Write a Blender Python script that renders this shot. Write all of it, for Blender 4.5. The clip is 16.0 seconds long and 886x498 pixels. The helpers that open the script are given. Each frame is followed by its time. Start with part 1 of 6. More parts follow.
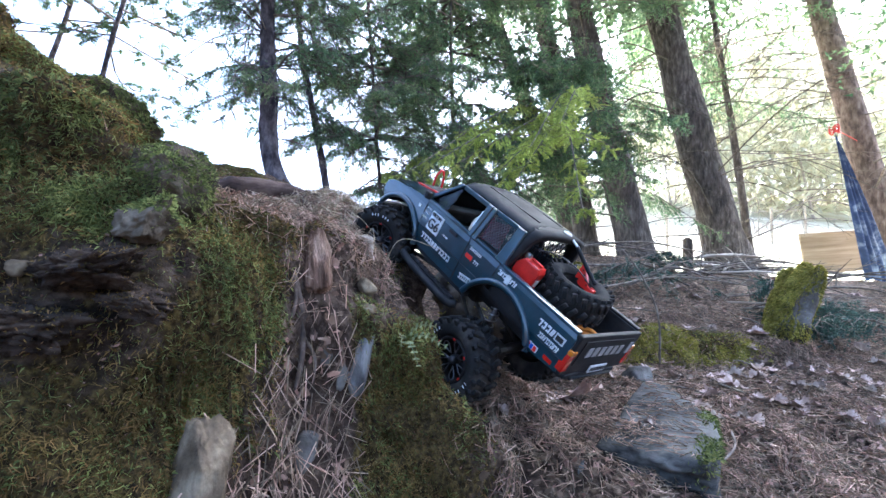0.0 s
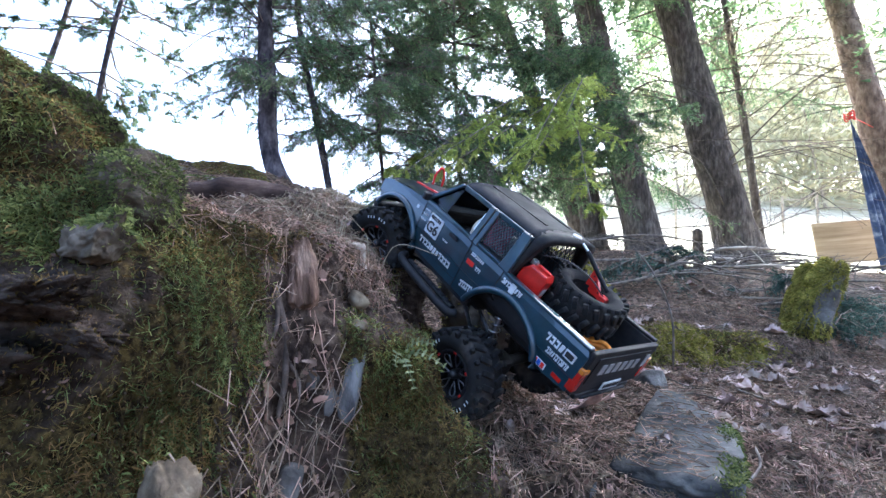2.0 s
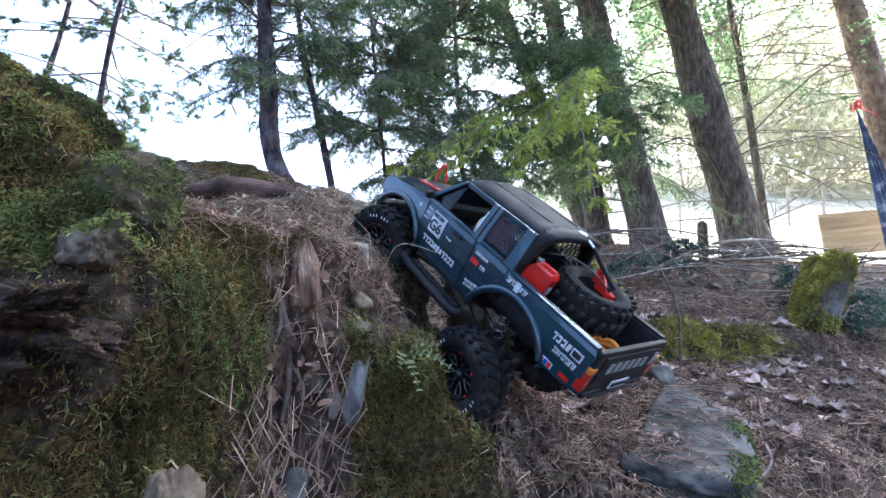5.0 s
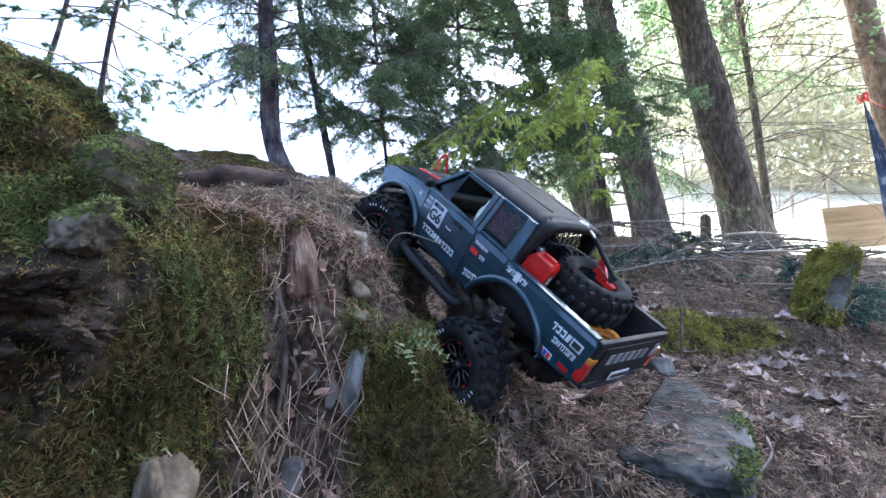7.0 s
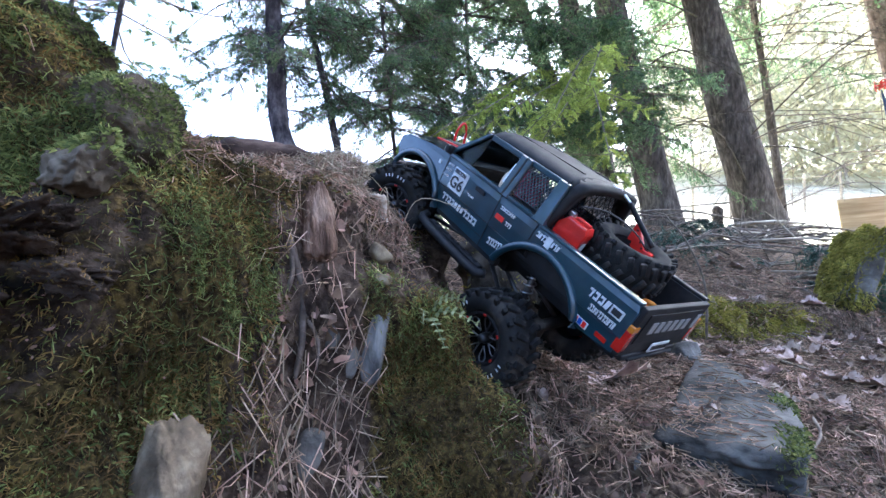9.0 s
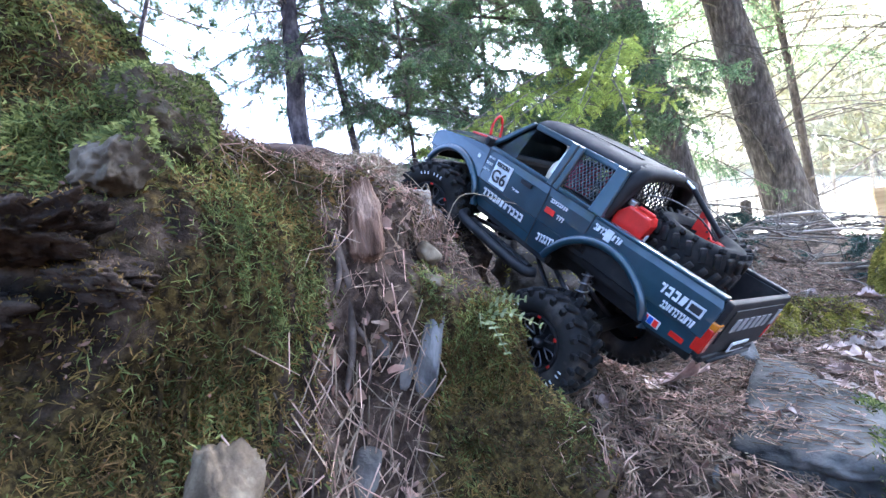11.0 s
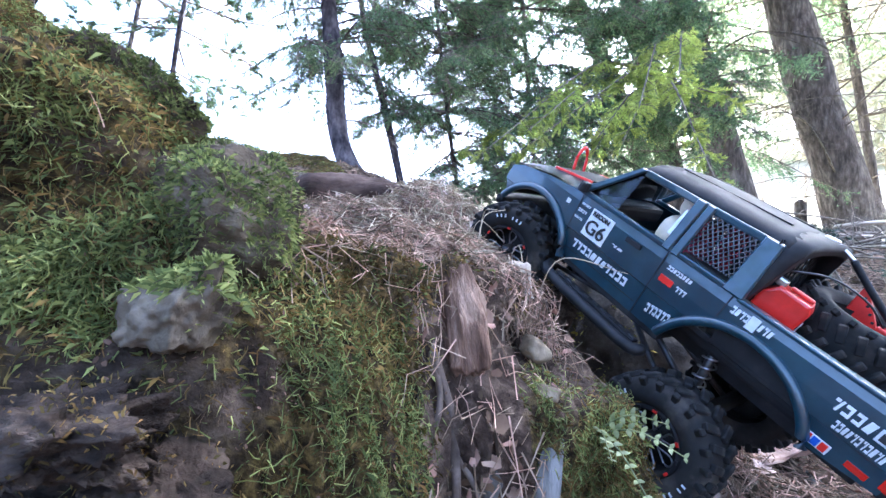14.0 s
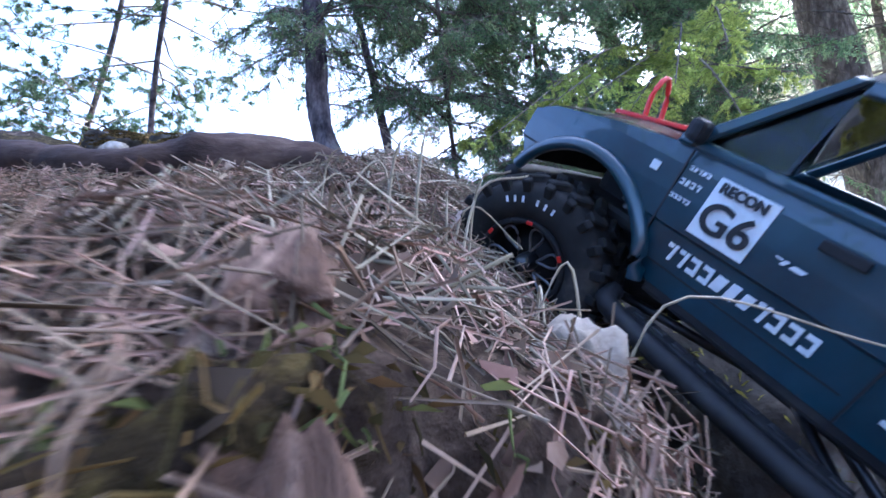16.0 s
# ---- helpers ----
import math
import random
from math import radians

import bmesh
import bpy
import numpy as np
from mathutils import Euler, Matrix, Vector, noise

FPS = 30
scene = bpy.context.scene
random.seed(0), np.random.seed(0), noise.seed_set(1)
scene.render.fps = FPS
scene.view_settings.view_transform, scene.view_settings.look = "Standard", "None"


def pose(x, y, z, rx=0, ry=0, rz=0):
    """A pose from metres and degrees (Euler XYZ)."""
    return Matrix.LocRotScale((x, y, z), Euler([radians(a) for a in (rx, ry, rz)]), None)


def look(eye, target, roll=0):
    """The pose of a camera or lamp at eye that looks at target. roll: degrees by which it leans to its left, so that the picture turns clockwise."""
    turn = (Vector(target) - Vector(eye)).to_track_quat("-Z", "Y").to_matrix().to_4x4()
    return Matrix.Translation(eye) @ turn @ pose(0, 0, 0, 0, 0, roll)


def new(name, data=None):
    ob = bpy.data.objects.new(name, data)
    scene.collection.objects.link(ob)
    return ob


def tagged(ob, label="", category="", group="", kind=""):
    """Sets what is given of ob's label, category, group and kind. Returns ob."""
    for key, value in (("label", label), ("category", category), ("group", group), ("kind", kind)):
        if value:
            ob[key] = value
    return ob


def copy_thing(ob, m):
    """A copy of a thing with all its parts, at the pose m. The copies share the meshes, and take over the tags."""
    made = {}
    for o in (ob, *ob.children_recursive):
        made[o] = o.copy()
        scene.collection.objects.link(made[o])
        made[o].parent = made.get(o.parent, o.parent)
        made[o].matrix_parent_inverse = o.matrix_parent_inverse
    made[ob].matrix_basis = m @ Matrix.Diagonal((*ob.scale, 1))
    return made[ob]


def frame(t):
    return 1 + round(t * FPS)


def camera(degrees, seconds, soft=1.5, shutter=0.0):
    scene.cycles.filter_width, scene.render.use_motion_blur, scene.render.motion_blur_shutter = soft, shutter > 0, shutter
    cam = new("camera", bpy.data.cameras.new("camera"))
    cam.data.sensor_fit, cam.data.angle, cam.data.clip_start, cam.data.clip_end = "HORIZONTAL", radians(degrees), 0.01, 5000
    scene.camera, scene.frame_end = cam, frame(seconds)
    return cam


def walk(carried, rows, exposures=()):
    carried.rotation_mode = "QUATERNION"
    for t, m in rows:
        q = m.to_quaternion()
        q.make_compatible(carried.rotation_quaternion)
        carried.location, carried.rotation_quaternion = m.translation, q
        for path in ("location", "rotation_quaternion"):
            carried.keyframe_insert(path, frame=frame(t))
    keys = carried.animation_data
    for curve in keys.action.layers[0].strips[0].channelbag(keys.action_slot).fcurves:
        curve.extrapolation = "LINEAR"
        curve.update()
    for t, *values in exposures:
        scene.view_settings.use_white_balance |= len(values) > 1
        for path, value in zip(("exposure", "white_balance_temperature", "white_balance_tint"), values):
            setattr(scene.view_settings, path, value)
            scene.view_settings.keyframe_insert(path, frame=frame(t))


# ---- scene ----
cam = camera(88.0, 16.0, shutter=0.2)

# Seconds, eye, target, roll.
PATH = [
    (0, (-0.023, 0.016, 0.513), (-0.088, 2.0, 0.751), 2.3),
    (0.5, (-0.027, 0.041, 0.522), (-0.112, 2.027, 0.74), 2.1),
    (1, (-0.023, 0.063, 0.542), (-0.119, 2.048, 0.768), 2.4),
    (1.5, (-0.022, 0.072, 0.548), (-0.123, 2.057, 0.771), 2.1),
    (2, (-0.014, 0.072, 0.542), (-0.106, 2.06, 0.746), 1.8),
    (2.5, (-0.016, 0.072, 0.552), (-0.115, 2.059, 0.755), 1.5),
    (3, (-0.008, 0.069, 0.551), (-0.103, 2.058, 0.744), 1.7),
    (3.5, (-0.008, 0.07, 0.546), (-0.101, 2.058, 0.741), 1.2),
    (4, (-0.011, 0.072, 0.544), (-0.104, 2.061, 0.732), 1.0),
    (4.2, (-0.017, 0.075, 0.548), (-0.119, 2.063, 0.741), 1.1),
    (6.5, (-0.009, 0.085, 0.546), (-0.119, 2.076, 0.704), 1.1),
    (7, (-0.011, 0.089, 0.544), (-0.126, 2.08, 0.695), 1.4),
    (7.5, (-0.012, 0.091, 0.532), (-0.136, 2.082, 0.669), 1.5),
    (8, (-0.024, 0.107, 0.525), (-0.144, 2.099, 0.657), 1.8),
    (8.2, (-0.029, 0.117, 0.523), (-0.147, 2.109, 0.662), 2.7),
    (10.3, (-0.061, 0.155, 0.472), (-0.252, 2.141, 0.609), -1.9),
    (10.5, (-0.069, 0.164, 0.479), (-0.274, 2.148, 0.627), -1.5),
    (11, (-0.082, 0.178, 0.496), (-0.298, 2.159, 0.659), -0.6),
    (11.5, (-0.097, 0.191, 0.503), (-0.336, 2.169, 0.675), -0.7),
    (12, (-0.112, 0.204, 0.515), (-0.372, 2.179, 0.688), -0.8),
    (12.5, (-0.14, 0.228, 0.539), (-0.433, 2.201, 0.687), -0.9),
    (13, (-0.163, 0.25, 0.575), (-0.487, 2.219, 0.707), -0.4),
    (13.5, (-0.169, 0.254, 0.594), (-0.507, 2.221, 0.719), 0.8),
    (14, (-0.167, 0.253, 0.6), (-0.499, 2.222, 0.715), 0.6),
    (14.5, (-0.167, 0.253, 0.596), (-0.503, 2.222, 0.69), -0.0),
    (15, (-0.169, 0.28, 0.624), (-0.503, 2.25, 0.717), 0.5),
    (15.5, (-0.172, 0.410, 0.651), (-0.502, 2.381, 0.741), 4.3),
    (16, (-0.187, 0.579, 0.628), (-0.539, 2.544, 0.751), 0.8),
]
# Seconds, stops, white balance.
EXPOSURES = [(0, 3.25, 5120, 9), (1.5, 3.1, 5120, 9), (8, 3.02, 5120, 9), (10.5, 3.62, 5050, 11), (13, 3.87, 5020, 12), (15, 3.68, 4970, 13), (16, 3.15, 4700, 15)]
walk(cam, [(t, look(eye, target, roll)) for t, eye, target, roll in PATH], EXPOSURES)

# ---- light ----
SUN_TO = Vector((0.37, 0.55, 0.75)).normalized()
world = bpy.data.worlds.new("sky")
scene.world = world
world.use_nodes = True
wn, wl = world.node_tree.nodes, world.node_tree.links
sky = wn.new("ShaderNodeTexSky")
sky.sky_type, sky.sun_disc = "NISHITA", False
sky.sun_elevation = math.asin(SUN_TO.z)
sky.sun_rotation = math.atan2(SUN_TO.x, SUN_TO.y)
sky.air_density, sky.dust_density, sky.ozone_density = 0.6, 6.0, 0.6
wl.new(sky.outputs[0], wn["Background"].inputs[0])
wn["Background"].inputs[1].default_value = 0.15
sun = new("sun", bpy.data.lights.new("sun", "SUN"))
sun.data.energy, sun.data.angle, sun.data.color = 3.4, radians(0.6), (1.0, 0.93, 0.82)
sun.matrix_world = SUN_TO.to_track_quat("Z", "Y").to_matrix().to_4x4()


# ---- materials ----
def mat(name, cols, scale=10.0, rough=0.8, bump=0.3, bump_scale=0.0, metallic=0.0, stretch=(1, 1, 1),
        spread=0.0, island=False, big=0.25, big_scale=1.5, leafy=0.0, coat=0.0, depth=0.002, spec=0.5, span=0.42):
    """Two scales of noise over a ramp of colours, relief by a third; spread varies the value piece by piece."""
    m = bpy.data.materials.new(name)
    m.use_nodes = True
    n, l = m.node_tree.nodes, m.node_tree.links
    b = n["Principled BSDF"]
    b.inputs["Roughness"].default_value, b.inputs["Metallic"].default_value = rough, metallic
    b.inputs["Coat Weight"].default_value = coat
    b.inputs["Specular IOR Level"].default_value = spec if rough < 0.75 else 0.3 * spec
    tc, mp = n.new("ShaderNodeTexCoord"), n.new("ShaderNodeMapping")
    mp.inputs["Scale"].default_value = stretch
    l.new(tc.outputs["Object"], mp.inputs["Vector"])
    def tex(sc, detail):
        t = n.new("ShaderNodeTexNoise")
        t.inputs["Scale"].default_value, t.inputs["Detail"].default_value = sc, detail
        t.inputs["Roughness"].default_value = 0.62
        l.new(mp.outputs[0], t.inputs["Vector"])
        return t
    fine = tex(scale, 6)
    ramp = n.new("ShaderNodeValToRGB")
    el = ramp.color_ramp.elements
    while len(el) < len(cols):
        el.new(0.5)
    for k, c in enumerate(cols):
        el[k].position = 0.51 - span / 2 + span * k / max(1, len(cols) - 1)
        el[k].color = (*c, 1)
    l.new(fine.outputs[0], ramp.inputs[0])
    broad = tex(big_scale, 3)
    mr = n.new("ShaderNodeMapRange")
    mr.inputs["From Min"].default_value, mr.inputs["From Max"].default_value = 0.3, 0.7
    mr.inputs["To Min"].default_value, mr.inputs["To Max"].default_value = 1 - big, 1 + big
    l.new(broad.outputs[0], mr.inputs["Value"])
    hsv = n.new("ShaderNodeHueSaturation")
    l.new(ramp.outputs[0], hsv.inputs["Color"])
    value = mr.outputs[0]
    if spread:
        src = n.new("ShaderNodeNewGeometry").outputs["Random Per Island"] if island else n.new("ShaderNodeObjectInfo").outputs["Random"]
        m2, mul = n.new("ShaderNodeMapRange"), n.new("ShaderNodeMath")
        m2.inputs["To Min"].default_value, m2.inputs["To Max"].default_value = 1 - spread, 1 + spread
        l.new(src, m2.inputs["Value"])
        mul.operation = "MULTIPLY"
        l.new(value, mul.inputs[0]), l.new(m2.outputs[0], mul.inputs[1])
        value = mul.outputs[0]
        hm = n.new("ShaderNodeMapRange")
        hm.inputs["To Min"].default_value, hm.inputs["To Max"].default_value = 0.5 + 0.03 * spread, 0.5 - 0.04 * spread
        l.new(src, hm.inputs["Value"]), l.new(hm.outputs[0], hsv.inputs["Hue"])
    l.new(value, hsv.inputs["Value"])
    l.new(hsv.outputs[0], b.inputs["Base Color"])
    if bump:
        bt, bp = tex(bump_scale or scale * 2.5, 8), n.new("ShaderNodeBump")
        bp.inputs["Strength"].default_value, bp.inputs["Distance"].default_value = bump, depth
        l.new(bt.outputs[0], bp.inputs["Height"]), l.new(bp.outputs[0], b.inputs["Normal"])
    if leafy:
        tr, mix = n.new("ShaderNodeBsdfTranslucent"), n.new("ShaderNodeMixShader")
        l.new(hsv.outputs[0], tr.inputs[0])
        mix.inputs[0].default_value = leafy
        l.new(b.outputs[0], mix.inputs[1]), l.new(tr.outputs[0], mix.inputs[2])
        l.new(mix.outputs[0], n["Material Output"].inputs[0])
    return m


def plain(name, col, rough=0.5, metallic=0.0, coat=0.0, spec=0.5):
    return mat(name, [tuple(0.8 * c for c in col), tuple(min(1, 1.15 * c) for c in col)], 60, rough, 0.08, 200,
               metallic, big=0.12, big_scale=14, coat=coat, depth=0.0004, spec=spec)


M_BARK = mat("spruce_bark", [(0.055, 0.045, 0.038), (0.12, 0.1, 0.086), (0.23, 0.195, 0.168)], 26, 0.92, 1.0, 34, stretch=(1, 1, 0.32), depth=0.03, big=0.3, big_scale=3, span=0.36)
# Left trunks: bark made darker and bluer for the shade they stand in.
M_BARK_LEFT = mat("shade_toned_bark", [(0.03, 0.026, 0.03), (0.095, 0.08, 0.085), (0.19, 0.165, 0.165)], 24, 0.92, 0.9, 30, stretch=(1, 1, 0.5), depth=0.015, big=0.35, span=0.3)
M_BARK_PALE = mat("pale_bark", [(0.11, 0.08, 0.065), (0.22, 0.165, 0.135), (0.34, 0.27, 0.225)], 24, 0.9, 0.8, 30, stretch=(1, 1, 0.4), depth=0.018, big=0.35, big_scale=3, span=0.36)
M_TWIG = mat("dead_twig", [(0.07, 0.055, 0.045), (0.17, 0.14, 0.11), (0.3, 0.26, 0.2)], 40, 0.9, 0.4, spread=0.4)
M_NEEDLES = mat("spruce_needles", [(0.085, 0.15, 0.075), (0.175, 0.255, 0.12), (0.3, 0.37, 0.17)], 3, 0.55, 0, spread=0.5, island=True, leafy=0.6, big=0.35, big_scale=0.9)
M_NEEDLES_DARK = mat("dark_spruce_needles", [(0.025, 0.055, 0.04), (0.05, 0.09, 0.065), (0.09, 0.14, 0.1)], 3, 0.55, 0, spread=0.4, island=True, leafy=0.3)
# Yellow-green needle colour, raised to stand in for sun on the low boughs.
M_NEEDLES_SUN_TINT = mat("sun_tinted_spruce_needles", [(0.28, 0.34, 0.07), (0.45, 0.52, 0.12), (0.62, 0.67, 0.2)], 4, 0.5, 0, spread=0.4, island=True, leafy=0.6, big=0.3)
M_PINE = mat("pine_needles", [(0.03, 0.06, 0.03), (0.06, 0.1, 0.04), (0.11, 0.14, 0.07)], 3, 0.55, 0, spread=0.4, island=True, leafy=0.35)
# Leaf colour lightened to imitate sun glare and haze over the far woods.
M_FAR_LEAF = mat("haze_paled_leaves", [(0.5, 0.48, 0.29), (0.64, 0.61, 0.41), (0.76, 0.72, 0.53)], 2, 0.7, 0, spread=0.3, island=True, leafy=0.6)
M_MOSS = mat("moss", [(0.06, 0.04, 0.016), (0.15, 0.106, 0.032), (0.3, 0.232, 0.07)], 14, 0.8, 0, spread=0.65, island=True, leafy=0.25, big=0.55, big_scale=11)
M_MOSS_GREEN = mat("green_moss", [(0.075, 0.09, 0.03), (0.165, 0.195, 0.062), (0.29, 0.32, 0.105)], 14, 0.8, 0, spread=0.6, island=True, leafy=0.3, big=0.35, big_scale=6)
M_STRAW = mat("dead_needles", [(0.095, 0.056, 0.032), (0.25, 0.168, 0.102), (0.5, 0.36, 0.24)], 25, 0.7, 0, spread=0.65, island=True, big=0.3, big_scale=4)
M_STRAW_PALE = mat("weathered_straw", [(0.11, 0.07, 0.044), (0.27, 0.19, 0.125), (0.5, 0.38, 0.27)], 30, 0.7, 0, spread=0.6, island=True)
M_GRASS = mat("dry_grass", [(0.18, 0.14, 0.08), (0.32, 0.26, 0.16), (0.42, 0.35, 0.24)], 30, 0.65, 0, spread=0.25, island=True)
M_LEAF = mat("dry_leaf", [(0.15, 0.095, 0.068), (0.32, 0.235, 0.18), (0.56, 0.46, 0.39)], 35, 0.7, 0.5, 90, spread=0.45, leafy=0.2, depth=0.001, big=0.3, big_scale=12)
M_LEAF_ORANGE = mat("orange_leaf", [(0.2, 0.09, 0.035), (0.36, 0.18, 0.07), (0.46, 0.27, 0.13)], 35, 0.7, 0.5, 90, leafy=0.2, depth=0.001)
M_STONE = mat("grey_stone", [(0.05, 0.044, 0.038), (0.11, 0.1, 0.088), (0.2, 0.185, 0.165)], 14, 0.82, 0.8, 30, depth=0.008, big=0.35, big_scale=5, spread=0.15, span=0.28)
M_SLAB = mat("slab_stone", [(0.034, 0.032, 0.029), (0.075, 0.071, 0.064), (0.14, 0.132, 0.118)], 16, 0.85, 0.8, 40, depth=0.006, big=0.35, big_scale=6, span=0.28)
M_BOULDER = mat("boulder_stone", [(0.035, 0.03, 0.025), (0.095, 0.08, 0.063), (0.22, 0.2, 0.17)], 9, 0.85, 1.0, 22, depth=0.012, big=0.4, big_scale=3.5, span=0.28)
M_WHITE_STONE = mat("pale_stone", [(0.15, 0.11, 0.075), (0.32, 0.265, 0.205), (0.52, 0.46, 0.39)], 24, 0.8, 0.6, 50, depth=0.004, big=0.25, big_scale=14, span=0.28)
M_SLATE = mat("slate", [(0.03, 0.028, 0.025), (0.075, 0.072, 0.067), (0.18, 0.175, 0.165)], 22, 0.85, 0.8, 60, stretch=(1, 1, 0.35), depth=0.006, big=0.35, big_scale=9, span=0.28)
M_TAN_STONE = mat("tan_stone", [(0.055, 0.04, 0.024), (0.125, 0.094, 0.06), (0.24, 0.195, 0.13)], 20, 0.85, 0.7, 50, depth=0.005, big=0.3, big_scale=8, span=0.28)
M_STUMP = mat("rotten_wood", [(0.05, 0.028, 0.018), (0.14, 0.084, 0.056), (0.3, 0.205, 0.145)], 60, 0.9, 1.0, 90, stretch=(1, 1, 0.14), depth=0.01, big=0.3, big_scale=10, span=0.28)
M_ROOT = mat("root_bark", [(0.02, 0.012, 0.009), (0.06, 0.037, 0.027), (0.14, 0.095, 0.07)], 30, 0.8, 0.9, 45, stretch=(0.4, 1, 1), depth=0.005)
M_ROOTLET = mat("rootlet_bark", [(0.05, 0.037, 0.028), (0.12, 0.09, 0.07), (0.23, 0.18, 0.145)], 40, 0.8, 0.6, depth=0.002)
M_PLANK = mat("weathered_plank", [(0.26, 0.19, 0.11), (0.38, 0.29, 0.18), (0.5, 0.4, 0.27)], 10, 0.75, 0.4, 30, stretch=(0.15, 1, 2.2), depth=0.003)
M_PALE_WOOD = mat("bare_wood", [(0.24, 0.195, 0.14), (0.38, 0.32, 0.24), (0.5, 0.43, 0.33)], 14, 0.7, 0.5, 30, stretch=(0.2, 1, 1), depth=0.004)
# Yellow moss, its colour raised in place of sunlight on the stones.
M_MOSS_SUN_YELLOW = mat("sun_brightened_yellow_moss", [(0.17, 0.155, 0.03), (0.33, 0.3, 0.06), (0.5, 0.45, 0.11)], 14, 0.8, 0, spread=0.5, island=True, leafy=0.3, big=0.35, big_scale=6)
M_CRUMB = mat("litter_crumb", [(0.06, 0.037, 0.024), (0.15, 0.095, 0.062), (0.33, 0.24, 0.17)], 18, 0.85, 0, spread=0.6, island=True)
M_FERN = mat("fern_leaf", [(0.1, 0.12, 0.045), (0.19, 0.21, 0.09), (0.36, 0.37, 0.2)], 60, 0.55, 0.2, spread=0.25, leafy=0.3)


def ground_material():
    """Soil, with moss, fallen needles, bare rock and meadow mixed in by area."""
    m = bpy.data.materials.new("forest_ground")
    m.use_nodes = True
    n, l = m.node_tree.nodes, m.node_tree.links
    b = n["Principled BSDF"]
    b.inputs["Roughness"].default_value, b.inputs["Specular IOR Level"].default_value = 0.95, 0.12
    tc = n.new("ShaderNodeTexCoord")
    def tex(sc, detail=8, stretch=None):
        t = n.new("ShaderNodeTexNoise")
        t.inputs["Scale"].default_value, t.inputs["Detail"].default_value = sc, detail
        t.inputs["Roughness"].default_value = 0.65
        if stretch:
            mp = n.new("ShaderNodeMapping")
            mp.inputs["Scale"].default_value = stretch
            l.new(tc.outputs["Object"], mp.inputs[0]), l.new(mp.outputs[0], t.inputs["Vector"])
        else:
            l.new(tc.outputs["Object"], t.inputs["Vector"])
        return t.outputs[0]
    def ramp(src, cols):
        r = n.new("ShaderNodeValToRGB")
        e = r.color_ramp.elements
        while len(e) < len(cols):
            e.new(0.5)
        for k, c in enumerate(cols):
            e[k].position, e[k].color = 0.37 + 0.26 * k / (len(cols) - 1), (*c, 1)
        l.new(src, r.inputs[0])
        return r.outputs[0]
    soil = ramp(tex(45), [(0.022, 0.014, 0.01), (0.055, 0.037, 0.026), (0.13, 0.092, 0.066)])
    col = soil
    # Litter and moss grounds are kept dark, as shade between needles and strands.
    for attr, sc, stretch, cols in (
            ("litter", 60, (1, 1, 1), [(0.02, 0.012, 0.008), (0.075, 0.05, 0.033), (0.22, 0.155, 0.105)]),
            ("rock", 30, (1, 1, 1.8), [(0.012, 0.009, 0.006), (0.04, 0.028, 0.02), (0.11, 0.08, 0.057)]),
            ("moss", 120, (1, 1, 1), [(0.012, 0.008, 0.004), (0.048, 0.033, 0.013), (0.13, 0.094, 0.03)]),
            ("meadow", 1.2, (1, 1, 1), [(0.34, 0.31, 0.19), (0.46, 0.42, 0.28), (0.55, 0.51, 0.37)])):
        a = n.new("ShaderNodeAttribute")
        a.attribute_name = attr
        add, mul = n.new("ShaderNodeMath"), n.new("ShaderNodeMath")
        mul.operation, add.operation = "MULTIPLY_ADD", "ADD"
        l.new(tex(22 if attr != "meadow" else 1.0, 4), mul.inputs[0])
        mul.inputs[1].default_value, mul.inputs[2].default_value = 1.6, -0.8
        l.new(a.outputs["Fac"], add.inputs[0]), l.new(mul.outputs[0], add.inputs[1])
        st = n.new("ShaderNodeMapRange")
        st.inputs["From Min"].default_value, st.inputs["From Max"].default_value = 0.35, 0.65
        l.new(add.outputs[0], st.inputs[0])
        mix = n.new("ShaderNodeMix")
        mix.data_type = "RGBA"
        l.new(st.outputs[0], mix.inputs["Factor"])
        l.new(col, mix.inputs[6]), l.new(ramp(tex(sc, 8, stretch), cols), mix.inputs[7])
        col = mix.outputs[2]
    l.new(col, b.inputs["Base Color"])
    bp = n.new("ShaderNodeBump")
    bp.inputs["Strength"].default_value, bp.inputs["Distance"].default_value = 0.9, 0.008
    l.new(tex(90, 10), bp.inputs["Height"]), l.new(bp.outputs[0], b.inputs["Normal"])
    return m


M_GROUND = ground_material()


# ---- mesh helpers ----
def mesh_np(name, verts, tris=None, quads=None, material=None, parent=None, smooth=False):
    """An object from arrays of places and of corners."""
    me = bpy.data.meshes.new(name)
    parts = [(np.asarray(f, np.int32).reshape(-1, k), k) for f, k in ((tris, 3), (quads, 4)) if f is not None and len(f)]
    verts = np.asarray(verts, np.float32)
    me.vertices.add(len(verts))
    me.vertices.foreach_set("co", verts.ravel())
    loops = np.concatenate([f.ravel() for f, k in parts])
    sizes = np.concatenate([np.full(len(f), k, np.int32) for f, k in parts])
    me.loops.add(len(loops))
    me.loops.foreach_set("vertex_index", loops)
    me.polygons.add(len(sizes))
    me.polygons.foreach_set("loop_start", np.r_[0, np.cumsum(sizes)[:-1]].astype(np.int32))
    me.polygons.foreach_set("loop_total", sizes)
    if smooth:
        me.polygons.foreach_set("use_smooth", np.ones(len(sizes), bool))
    me.update(calc_edges=True)
    if material:
        me.materials.append(material)
    ob = new(name, me)
    ob.parent = parent
    return ob


